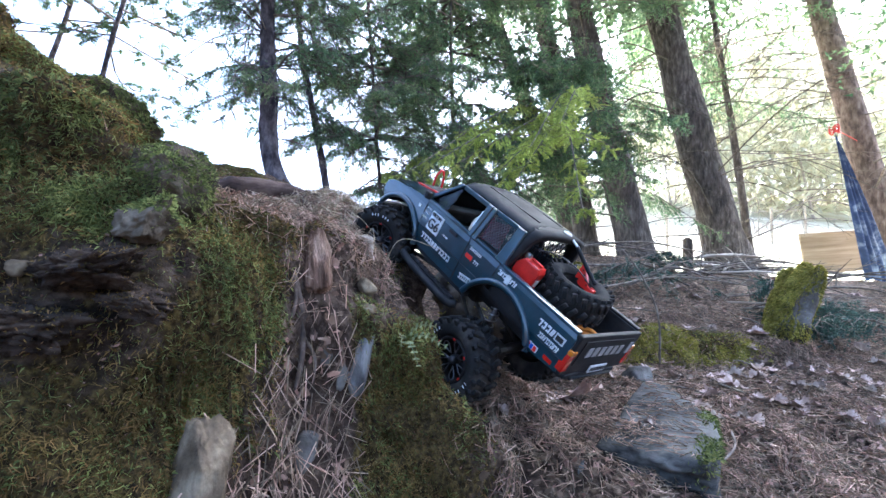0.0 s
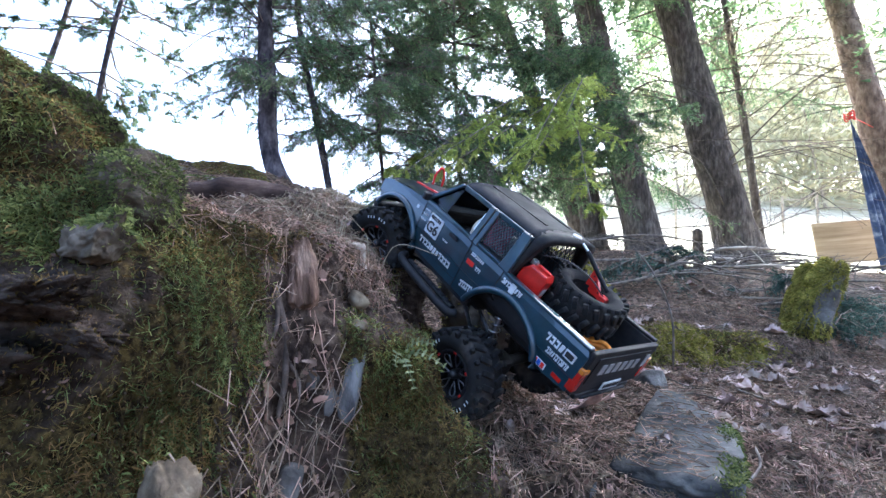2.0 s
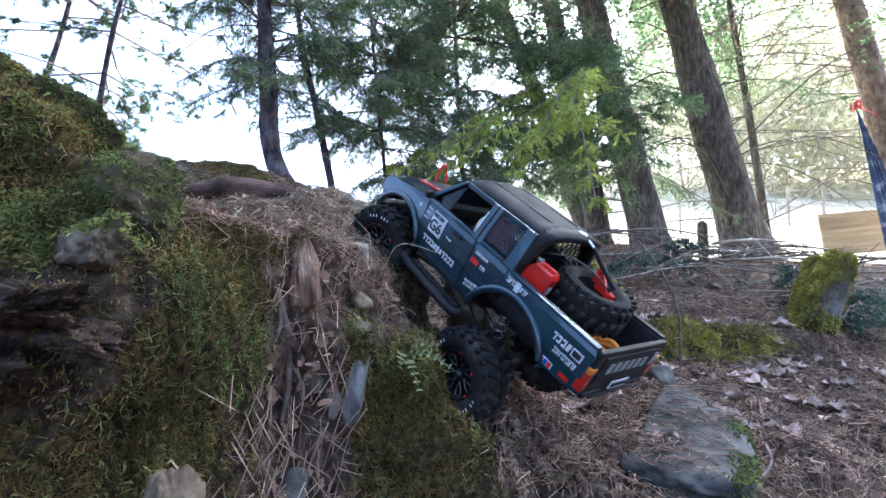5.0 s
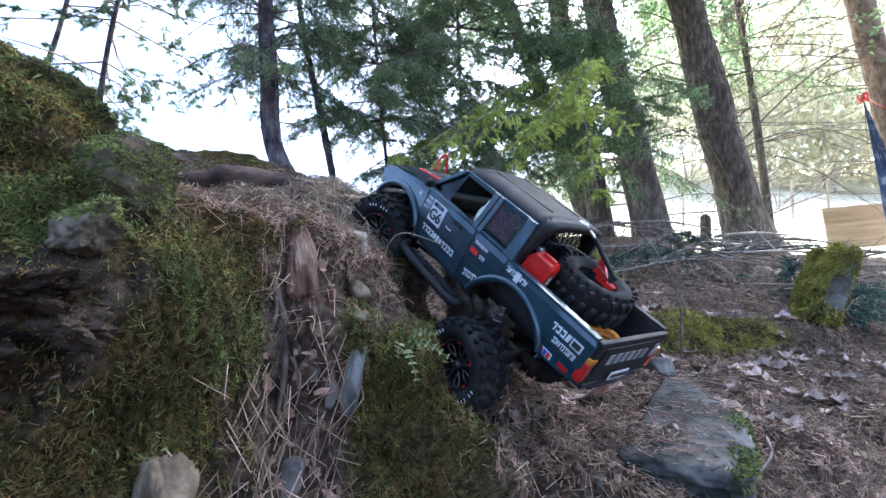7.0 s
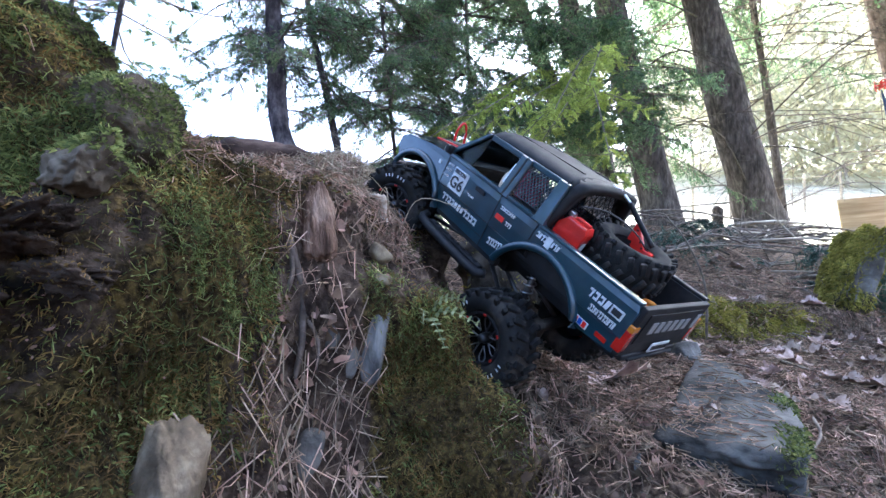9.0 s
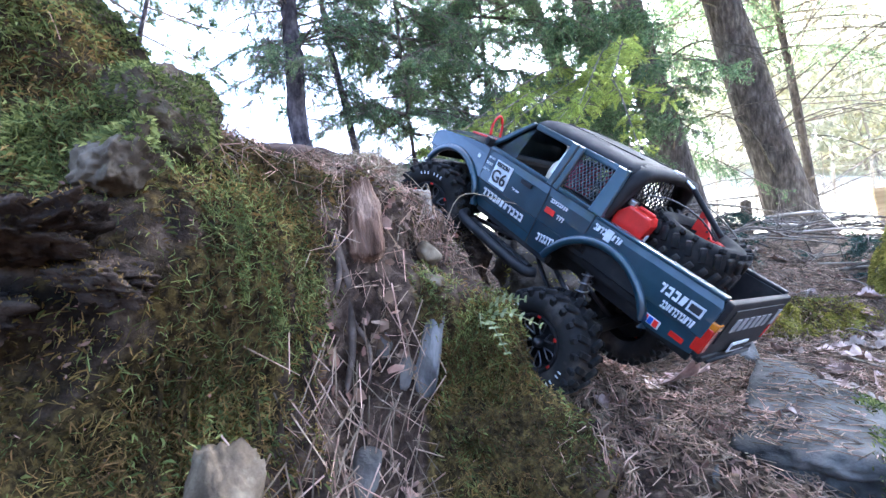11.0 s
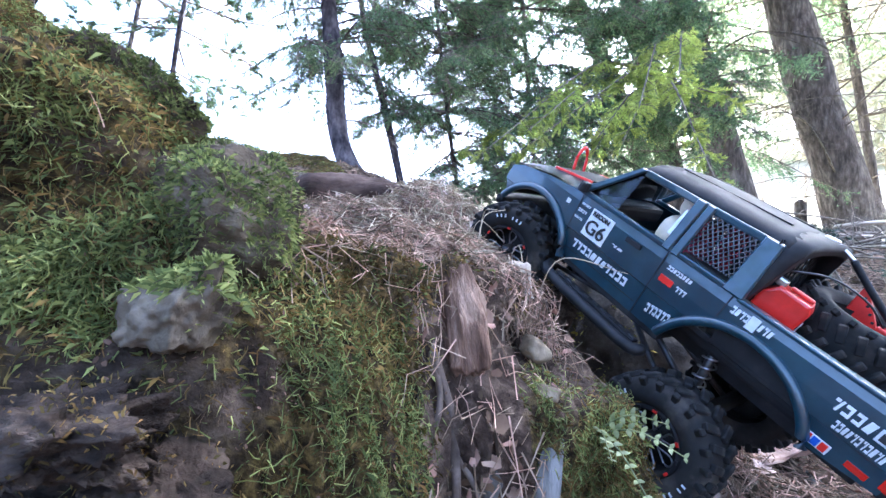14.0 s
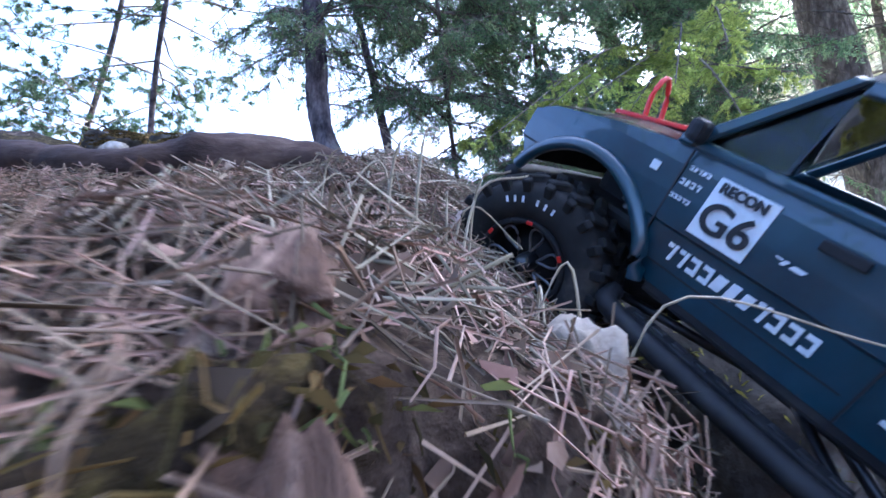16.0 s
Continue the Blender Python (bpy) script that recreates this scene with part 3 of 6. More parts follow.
# ---- trees ----
def needle_twigs(pile, starts, dirs, lengths, rng, needle=0.016, width=0.0026, per=34):
    """Twigs clothed in flat needles."""
    n = len(starts)
    u = rng.random((n, per, 1))
    d = dirs / (np.linalg.norm(dirs, axis=1)[:, None] + 1e-9)
    L = np.asarray(lengths)[:, None, None]
    sag = np.array([0, 0, -1.0]) * 0.25
    base = starts[:, None] + (d[:, None] + sag * u) * u * L
    out = rng.normal(size=(n, per, 3))
    out -= (out * d[:, None]).sum(-1, keepdims=True) * d[:, None]
    out /= np.linalg.norm(out, axis=-1, keepdims=True) + 1e-9
    ax = out * 0.8 + d[:, None] * 0.75
    wid = np.cross(ax, rng.normal(size=(n, per, 3)))
    wid *= width / (np.linalg.norm(wid, axis=-1, keepdims=True) + 1e-9)
    tip = base + ax * needle * rng.uniform(0.7, 1.2, (n, per, 1))
    v = np.stack([base - wid, base + wid, tip], 2).reshape(-1, 3)
    pile.add(v, np.arange(len(v)).reshape(-1, 3))


def bough(root, a, b, rng, sag=0.12, twigs=34, spread=0.3, per=21, needle=0.024, width=0.0046, r0=0.011, green=None, name="bough"):
    """A limb from a to b, a part of root, with hanging side twigs, bare or clothed in green."""
    a, b = np.asarray(a, float), np.asarray(b, float)
    L = np.linalg.norm(b - a)
    mid = (a + b) / 2 + [0, 0, sag * L] + rng.normal(0, 0.03 * L, 3)
    pts = curve_points([a, mid, b], 10)
    wood = Pile()
    v, q = tube_arrays(pts, np.linspace(r0, 0.0025, 10), 5)
    wood.add(v, quads=q)
    u = rng.uniform(0.18, 1.0, twigs)
    i = u * 8.999
    k = i.astype(int)
    st = pts[k] + (pts[k + 1] - pts[k]) * (i - k)[:, None]
    fw = (b - a) / L
    side = np.cross(fw, (0, 0, 1.0))
    side /= np.linalg.norm(side) + 1e-9
    sgn = np.where(rng.random(twigs) < 0.5, -1, 1)[:, None]
    d = side * sgn * rng.uniform(0.3, 1.0, (twigs, 1)) + fw * rng.uniform(0.3, 0.9, (twigs, 1)) + [0, 0, -1.0] * rng.uniform(0.1, 0.8, (twigs, 1))
    d /= np.linalg.norm(d, axis=1)[:, None]
    ln = spread * rng.uniform(0.5, 1.1, twigs) * (1.15 - 0.6 * u)
    for s0, dd, l0 in zip(st, d, ln):
        v, q = tube_arrays(curve_points([s0, s0 + dd * l0 * 0.5 + rng.normal(0, 0.02, 3), s0 + dd * l0], 3), [0.0028, 0.002, 0.001], 3)
        wood.add(v, quads=q)
    limb = wood.build(name, M_TWIG, root)
    if green is not None:
        leaf = Pile()
        needle_twigs(leaf, st, d, ln, rng, needle, width, per)
        st2 = np.repeat(st, 2, 0) + np.repeat(d * ln[:, None], 2, 0) * rng.uniform(0.25, 0.8, (2 * twigs, 1))
        d2 = np.repeat(d, 2, 0) + rng.normal(0, 0.6, (2 * twigs, 3))
        needle_twigs(leaf, st2, d2, np.repeat(ln, 2) * 0.5, rng, needle, width, per // 2)
        tagged(leaf.build("needles", green, limb), kind="stuff")


def trunk_mesh(name, base, upper, r0, total, material, parent, rng, sides=18, bent=0.02, flare=0.35, ctrl=None):
    """A tapered, slightly crooked trunk from below the soil, through two places, up to its whole length."""
    base, upper = np.asarray(base, float), np.asarray(upper, float)
    ax = (upper - base) / (upper[2] - base[2])
    n = 40
    zz = np.linspace(-0.35, total, n)
    pts = base + ax * zz[:, None]
    pts[:, :2] += (np.sin(zz * 1.3 + rng.uniform(0, 6))[:, None] * bent * smooth(0, 1, zz)[:, None]) * np.array([1, 0.5])
    if ctrl is not None:
        pts = curve_points(ctrl, n)
        zz = pts[:, 2] - base[2]
    rad = r0 * (1 - 0.8 * np.clip(zz, 0, None) / total) * (1 + flare * np.exp(-np.clip(zz, -0.1, None) / 0.22))
    v, q = tube_arrays(pts, rad, sides)
    c = np.repeat(pts, sides, 0)
    out = v - c
    v = c + out * (1 + 0.1 * fractal(v * [1, 1, 0.45], 9, 3, int(rng.integers(99))) + 0.05 * fractal(v * [1, 1, 0.5], 35, 2, 3))[:, None]
    part_ob = mesh_np(name, v, None, q, material, parent, smooth=True)
    return pts, part_ob


def at_height(pts, z):
    k = int(np.argmin(np.abs(pts[:, 2] - z)))
    return pts[k]


def canopy(root, pts, z0, rng, reach, count=60, green=None, size=1.0):
    """The upper crown: long boughs, wide at the bottom, narrow at the top."""
    leaf, top = Pile(), pts[-1][2]
    for _ in range(count):
        z = rng.uniform(z0, top - 0.2)
        f = 1 - (z - z0) / (top - z0)
        az, ln = rng.uniform(0, 2 * np.pi), (0.4 + reach * f) * size
        a = at_height(pts, z)
        u = rng.uniform(0.15, 1, (30, 1))
        st = a + np.array([math.cos(az), math.sin(az), -0.25]) * ln * u + rng.normal(0, 0.06 * size, (30, 3))
        d = np.array([math.cos(az), math.sin(az), -0.4]) + rng.normal(0, 0.6, (30, 3))
        needle_twigs(leaf, st, d, np.full(30, 0.42 * size), rng, 0.055 * size, 0.015 * size, 10)
    tagged(leaf.build("crown", green or M_NEEDLES, root), kind="stuff")


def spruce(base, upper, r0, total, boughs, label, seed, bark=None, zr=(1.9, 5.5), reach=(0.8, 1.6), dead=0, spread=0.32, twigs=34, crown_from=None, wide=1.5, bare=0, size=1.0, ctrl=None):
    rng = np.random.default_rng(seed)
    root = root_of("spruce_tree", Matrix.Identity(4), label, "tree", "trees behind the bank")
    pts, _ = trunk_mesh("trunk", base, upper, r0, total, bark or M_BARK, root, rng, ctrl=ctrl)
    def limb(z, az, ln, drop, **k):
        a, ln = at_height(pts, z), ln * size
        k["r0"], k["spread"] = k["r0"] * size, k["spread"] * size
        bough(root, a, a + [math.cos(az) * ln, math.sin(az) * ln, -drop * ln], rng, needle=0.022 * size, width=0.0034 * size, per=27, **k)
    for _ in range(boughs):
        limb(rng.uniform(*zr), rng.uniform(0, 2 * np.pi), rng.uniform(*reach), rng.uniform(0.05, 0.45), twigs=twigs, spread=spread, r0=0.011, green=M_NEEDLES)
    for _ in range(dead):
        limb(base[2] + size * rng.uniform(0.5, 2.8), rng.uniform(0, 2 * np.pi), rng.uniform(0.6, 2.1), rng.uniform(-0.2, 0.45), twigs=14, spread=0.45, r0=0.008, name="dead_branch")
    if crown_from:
        # Widest crowns are thickened out of view to keep sun off the bank.
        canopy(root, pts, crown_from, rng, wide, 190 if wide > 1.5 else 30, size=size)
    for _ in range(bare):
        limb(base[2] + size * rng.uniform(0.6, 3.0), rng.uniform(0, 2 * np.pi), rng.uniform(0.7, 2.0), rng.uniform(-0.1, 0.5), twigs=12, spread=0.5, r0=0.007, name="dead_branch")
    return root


# Bases, leans and sizes follow sight lines, set to fit the camera's view.
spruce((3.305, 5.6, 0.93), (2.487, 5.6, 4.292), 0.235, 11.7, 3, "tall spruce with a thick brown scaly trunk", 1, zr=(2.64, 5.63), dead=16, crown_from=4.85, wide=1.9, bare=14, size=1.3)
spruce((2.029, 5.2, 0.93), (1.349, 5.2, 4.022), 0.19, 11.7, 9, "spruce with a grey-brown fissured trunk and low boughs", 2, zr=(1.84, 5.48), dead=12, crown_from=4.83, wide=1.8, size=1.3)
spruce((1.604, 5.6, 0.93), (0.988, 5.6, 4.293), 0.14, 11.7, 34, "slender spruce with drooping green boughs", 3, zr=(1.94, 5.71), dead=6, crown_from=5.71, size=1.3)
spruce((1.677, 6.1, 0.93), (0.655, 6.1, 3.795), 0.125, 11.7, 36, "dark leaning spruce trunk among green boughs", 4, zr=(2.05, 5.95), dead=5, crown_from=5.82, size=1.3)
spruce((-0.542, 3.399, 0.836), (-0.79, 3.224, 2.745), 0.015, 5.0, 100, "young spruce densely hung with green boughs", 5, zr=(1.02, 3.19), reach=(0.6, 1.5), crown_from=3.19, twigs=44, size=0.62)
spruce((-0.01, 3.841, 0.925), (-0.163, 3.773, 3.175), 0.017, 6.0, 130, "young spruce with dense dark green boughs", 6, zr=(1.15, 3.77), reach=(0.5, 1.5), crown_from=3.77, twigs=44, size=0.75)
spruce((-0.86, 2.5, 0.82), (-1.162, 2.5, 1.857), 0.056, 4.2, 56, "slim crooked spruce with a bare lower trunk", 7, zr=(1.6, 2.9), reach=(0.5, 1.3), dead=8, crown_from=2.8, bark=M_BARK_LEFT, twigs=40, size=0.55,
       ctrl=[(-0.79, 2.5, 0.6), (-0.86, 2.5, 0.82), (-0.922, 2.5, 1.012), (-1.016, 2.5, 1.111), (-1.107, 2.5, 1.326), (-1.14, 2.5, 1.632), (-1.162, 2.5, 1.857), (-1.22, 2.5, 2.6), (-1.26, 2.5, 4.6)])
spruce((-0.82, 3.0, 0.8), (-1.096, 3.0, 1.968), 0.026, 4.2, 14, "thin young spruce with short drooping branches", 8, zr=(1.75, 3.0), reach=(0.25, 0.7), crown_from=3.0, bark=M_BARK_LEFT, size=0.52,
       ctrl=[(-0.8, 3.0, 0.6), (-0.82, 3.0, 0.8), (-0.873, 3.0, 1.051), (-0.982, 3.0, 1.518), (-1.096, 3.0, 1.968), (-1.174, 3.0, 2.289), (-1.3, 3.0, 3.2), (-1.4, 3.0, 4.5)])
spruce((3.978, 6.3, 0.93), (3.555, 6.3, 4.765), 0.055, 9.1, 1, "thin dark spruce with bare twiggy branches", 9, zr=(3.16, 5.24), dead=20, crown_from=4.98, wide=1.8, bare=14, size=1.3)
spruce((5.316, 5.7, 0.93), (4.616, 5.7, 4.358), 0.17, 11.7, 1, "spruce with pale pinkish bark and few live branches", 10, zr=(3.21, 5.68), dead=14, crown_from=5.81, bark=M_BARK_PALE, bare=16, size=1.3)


def low_boughs():
    """Boughs that reach from the slender spruce over the ledge, coloured to look sunlit."""
    rng = np.random.default_rng(31)
    root = root_of("spruce_bough", Matrix.Identity(4), "low spruce boughs coloured yellow-green to look sunlit", "branch")
    for b in ((-0.313, 2.402, 1.174), (-0.053, 2.209, 1.208), (0.246, 2.215, 1.258), (0.41, 2.117, 1.306), (0.523, 2.161, 0.988), (0.139, 2.619, 1.18), (-0.144, 2.605, 1.232), (0.351, 2.426, 1.153), (0.666, 2.361, 1.215), (-0.43, 2.924, 1.312), (0.172, 2.994, 1.378)):
        a = np.array((1.05, 4.7, 2.35)) + rng.normal(0, 1, 3) * [0.15, 0.15, 0.3]
        b = np.array(b) + rng.normal(0, 1, 3) * [0.05, 0.1, 0.08]
        bough(root, a, b, rng, sag=0.06, twigs=60, spread=0.17, per=110, needle=0.015, width=0.0022, green=M_NEEDLES_SUN_TINT)


low_boughs()


def inner_boughs():
    """Shaded boughs that hang between the slender spruces."""
    rng = np.random.default_rng(35)
    root = root_of("spruce_bough", Matrix.Identity(4), "drooping dark green spruce boughs between the trunks", "branch")
    for k in range(58):
        b = np.array((rng.uniform(-0.3, 1.8) if k < 34 else rng.uniform(-0.45, 1.1), rng.uniform(3.1, 4.2), rng.uniform(1.3, 2.7)))
        a = np.array((1.4, 5.0, 0)) + [rng.normal(0, 0.15), 0, b[2] + rng.uniform(0.2, 0.7)]
        bough(root, a, b, rng, sag=0.04, twigs=30, spread=0.3, per=28, needle=0.022, width=0.0042, green=M_NEEDLES)


inner_boughs()


def pine(base, upper, r0, total, n, seed, size):
    rng = np.random.default_rng(seed)
    root = root_of("pine_tree", Matrix.Identity(4), "thin pine with airy crown, bare trunk toned darker for shade", "tree", "trees behind the bank")
    pts, _ = trunk_mesh("trunk", base, upper, r0, total, M_BARK_LEFT, root, rng, sides=10, flare=0.1, bent=0.06)
    for _ in range(n):
        a = at_height(pts, rng.uniform(base[2] + 0.8 * size, base[2] + total - 0.3))
        az, ln = rng.uniform(0, 2 * np.pi), size * rng.uniform(0.7, 2.2)
        b = a + [math.cos(az) * ln, math.sin(az) * ln, rng.uniform(-0.35, 0.3) * ln]
        c = curve_points([a, (a + b) / 2 + rng.normal(0, 0.1, 3), b], 8)
        wood, green = Pile(), Pile()
        v, q = tube_arrays(c, np.linspace(0.012, 0.003, 8), 4)
        wood.add(v, quads=q)
        for _ in range(15):
            k = c[rng.integers(2, 8)]
            d = (b - a) / ln * rng.uniform(0.2, 0.8) + rng.normal(0, 0.5, 3) * [1, 1, 0.5]
            t0 = k + d / np.linalg.norm(d) * size * rng.uniform(0.12, 0.34)
            v, q = tube_arrays([k, (k + t0) / 2 + [0, 0, -0.015], t0], [0.005, 0.0035, 0.002], 3)
            wood.add(v, quads=q)
            st = k + (t0 - k) * rng.uniform(0.45, 1.0, (5, 1))
            needle_twigs(green, st, np.tile(d, (5, 1)) + rng.normal(0, 0.35, (5, 3)), np.full(5, 0.08 * size), rng, 0.055 * size, 0.005 * size, 22)
        limb = wood.build("branch", M_TWIG, root)
        tagged(green.build("needles", M_PINE, limb), kind="stuff")


pine((-5.28, 4.863, 0.979), (-4.47, 4.604, 3.693), 0.039, 5.5, 46, 21, 0.78)
pine((-4.001, 4.537, 0.972), (-3.466, 4.286, 3.476), 0.036, 5.0, 46, 22, 0.72)


# ---- stones ----
def ico_arrays(sub):
    bm = bmesh.new()
    bmesh.ops.create_icosphere(bm, subdivisions=sub, radius=1)
    bm.verts.ensure_lookup_table()
    v = np.array([q.co[:] for q in bm.verts])
    t = np.array([[q.index for q in f.verts] for f in bm.faces])
    bm.free()
    return v, t


ICO = {k: ico_arrays(k) for k in (2, 3, 4, 5)}


def rock_arrays(half, seed, sub=4, block=5.0, cuts=9, rough=0.06, fine=0.025):
    """A block with broken faces; half: its half sizes."""
    rng = np.random.default_rng(seed)
    v, t = ICO[sub]
    v = v / (np.abs(v) ** block).sum(1)[:, None] ** (1 / block)
    for _ in range(cuts):
        n = rng.normal(size=3)
        n /= np.linalg.norm(n)
        over = v @ n - rng.uniform(0.72, 1.05)
        v = v - n * np.clip(over, 0, None)[:, None] * 0.95
    v = v * (1 + rough * fractal(v * 1.0, 2.2, 3, seed)[:, None] + fine * fractal(v, 9, 3, seed + 9)[:, None])
    return v * half, t


def rock(name, at, half, turn, material, label, seed, category="stone", sub=4, group="", **k):
    v, t = rock_arrays(np.array(half), seed, sub, **k)
    ob = mesh_np(name, v, t, None, material, smooth=sub > 3)
    ob.matrix_world = pose(*at, *turn)
    return tagged(ob, label, category, group)


def moss_on(ob, count, seed, keep, name="moss", material=None, length=0.012, width=0.0008, label="", up=0.1, full=0.15):
    """Moss strands over the upper faces of a stone, kept where keep(x, y, z) > 0."""
    m = np.array(ob.matrix_world)
    me = ob.data
    v = np.empty(len(me.vertices) * 3)
    me.vertices.foreach_get("co", v)
    v = v.reshape(-1, 3) @ m[:3, :3].T + m[:3, 3]
    t = np.empty(len(me.polygons) * 3, int)
    me.loops.foreach_get("vertex_index", t)
    t = t.reshape(-1, 3)
    a, b, c = v[t[:, 0]], v[t[:, 1]], v[t[:, 2]]
    n = np.cross(b - a, c - a)
    area = np.linalg.norm(n, axis=1)
    n = n / (area[:, None] + 1e-12)
    mid = (a + b + c) / 3
    w = area * smooth(up - 0.25, up + 0.25, n[:, 2]) * keep(*mid.T) * smooth(-0.6, 0.3, fractal(mid, 16, 3, seed) + full)
    rng = np.random.default_rng(seed)
    i = rng.choice(len(t), count, p=w / w.sum())
    r1, r2 = rng.random((2, count, 1))
    flip = r1 + r2 > 1
    r1, r2 = np.where(flip, 1 - r1, r1), np.where(flip, 1 - r2, r2)
    strands(name, a[i] + r1 * (b - a)[i] + r2 * (c - a)[i], n[i], rng, length, width, 1.1, 0.4, material or M_MOSS_GREEN, label or "yellow-green moss on the stone")


big_rock = rock("boulder", (0.14, 1.345, 0.465), (0.285, 0.21, 0.22), (4, -3, 37), M_BOULDER, "large grey-brown layered boulder with mossy top", 5, "boulder", 5, cuts=22, rough=0.13, fine=0.06)
moss_on(big_rock, 18000, 3, lambda x, y, z: smooth(0.24, 0.36, x + 0.3 * (z - 0.55)) + 0.015, width=0.0012, material=M_MOSS_SUN_YELLOW, label="yellow-green moss cushion on the boulder's end", up=-0.1)
mossy = rock("mossy_block", (1.26, 1.88, 0.465), (0.062, 0.21, 0.235), (-4, 17, -32), M_BOULDER, "squarish block of stone thickly grown with moss", 7, "stone", 5, block=9, cuts=9, rough=0.1, fine=0.05)
moss_on(mossy, 30000, 4, lambda x, y, z: smooth(0.085, 0.045, (x - 1.26) * 0.85 + (y - 1.88) * -0.53 - 0.3 * (z - 0.465)) * smooth(-0.35, 0.1, fractal(np.stack([x, y, z], -1), 9, 2, 8) + 0.15) + 0.02, length=0.013, width=0.0017, material=M_MOSS_SUN_YELLOW, label="thick yellow-green moss over the stone block", up=-0.6, full=0.7)
slab = rock("grey_slab", (0.408, 0.975, 0.29), (0.08, 0.2, 0.034), (10, -2, -30), M_SLAB, "flat grey stone slab set in the soil", 8, "stone", 5, block=16, cuts=5, rough=0.06, fine=0.03)
for v in slab.data.vertices:
    v.co.x *= 1 - 0.12 * v.co.y / 0.22
moss_on(slab, 1500, 6, lambda x, y, z: smooth(0.05, 0.075, (x - 0.412) * 0.87 - 0.5 * (y - 0.985)) * smooth(-0.5, 0.4, fractal(np.stack([x, y, z], -1), 14, 2, 3)), length=0.009, width=0.0009, label="thin moss along the slab's edge")
rock("slate_strip", (0.235, 0.95, 0.262), (0.012, 0.15, 0.035), (7, 6, -16), M_SLATE, "narrow bluish slate edge beside the slab", 9, "stone", 3)
rock("pale_stone", (-0.171, 0.736, 0.574), (0.015, 0.015, 0.042), (8, -6, 20), M_WHITE_STONE, "pale chalky stone at the ledge's brink", 10, "stone", 4, rough=0.1)
rock("slate_plate", (-0.147, 0.643, 0.445), (0.014, 0.012, 0.056), (-12, 6, 15), M_SLATE, "upright bluish slate plate in the bank", 11, "stone", 4, cuts=12)
rock("slate_plate", (-0.169, 0.636, 0.425), (0.01, 0.008, 0.03), (-16, 6, -10), M_STONE, "dark slate flake leaning in the bank", 12, "stone", 3, cuts=12)
rock("pebble", (-0.191, 0.618, 0.443), (0.011, 0.008, 0.014), (10, 20, 0), M_STONE, "small grey pebble on the bank", 13, "stone", 3)
rock("pebble", (-0.153, 0.684, 0.533), (0.014, 0.011, 0.012), (0, 20, 30), M_TAN_STONE, "round brownish pebble on the bank", 14, "stone", 3)
rock("pebble", (-0.145, 0.655, 0.503), (0.012, 0.009, 0.006), (0, 10, 0), M_TAN_STONE, "small flat pebble above the slate", 15, "stone", 3)
rock("stone_chip", (-0.238, 0.588, 0.48), (0.007, 0.006, 0.018), (0, -14, 0), M_STUMP, "pinkish stone chip stuck in the bank", 16, "stone", 3)
rock("grey_stone", (-0.199, 0.588, 0.328), (0.016, 0.012, 0.026), (0, 24, 10), M_STONE, "grey stone low on the bank", 17, "stone", 3)
rock("tan_stone", (-0.25, 0.45, 0.338), (0.026, 0.018, 0.058), (-6, -3, -14), M_TAN_STONE, "squared tan stone with lichen at the bank's foot", 18, "stone", 5, block=16, cuts=6, rough=0.05, fine=0.05)
M_BARE_ROCK = mat("bared_rock", [(0.05, 0.038, 0.025), (0.095, 0.076, 0.053), (0.16, 0.132, 0.098)], 26, 0.9, 0.9, 45, depth=0.006, big=0.4, big_scale=9, span=0.28)
bared = rock("bank_rock", (-0.332, 0.457, 0.58), (0.036, 0.02, 0.019), (0, -14, -28), M_BARE_ROCK, "grey-brown rock bared under the moss rim", 19, "stone", 5, cuts=16, rough=0.14, fine=0.07)
moss_on(bared, 1100, 41, lambda x, y, z: smooth(0.588, 0.602, z) + smooth(-0.32, -0.3, x), length=0.007, width=0.00045, label="green moss creeping over the bared rock", up=0.0)
M_HUMP = mat("weathered_bank_rock", [(0.03, 0.022, 0.014), (0.085, 0.065, 0.042), (0.17, 0.14, 0.1)], 22, 0.95, 1.0, 40, stretch=(1, 1, 1.8), depth=0.01, big=0.5, big_scale=6, span=0.28)
for k, (at, half, turn, count, moss) in enumerate((((-0.452, 0.525, 0.697), (0.056, 0.05, 0.053), (0, 8, -20), 20000, M_MOSS_GREEN), ((-0.362, 0.53, 0.642), (0.056, 0.045, 0.043), (0, 22, -20), 9000, M_MOSS_GREEN))):
    hump = rock("bank_hump", at, half, turn, M_HUMP, "rounded rock hump grown with olive moss" if k != 1 else "weathered brown rock knob in the bank's rim", 90 + k, "rock", 5, "humps along the bank", cuts=8, rough=0.08, fine=0.06)
    moss_on(hump, count, 95 + k, lambda x, y, z: 0.4 + 0 * x, material=moss, length=0.005, width=0.0004, label="olive moss draped over the rock hump", up=-0.3, full=0.5)
rock("pale_stone", (-0.428, 0.428, 0.53), (0.009, 0.007, 0.008), (10, 0, 20), M_TAN_STONE, "small tan stone in the dark rock face", 20, "stone", 3)
rock("pale_stone", (-1.3, 1.64, 0.965), (0.035, 0.022, 0.02), (0, 0, 10), M_WHITE_STONE, "small pale stone lying on the ledge", 21, "stone", 3)
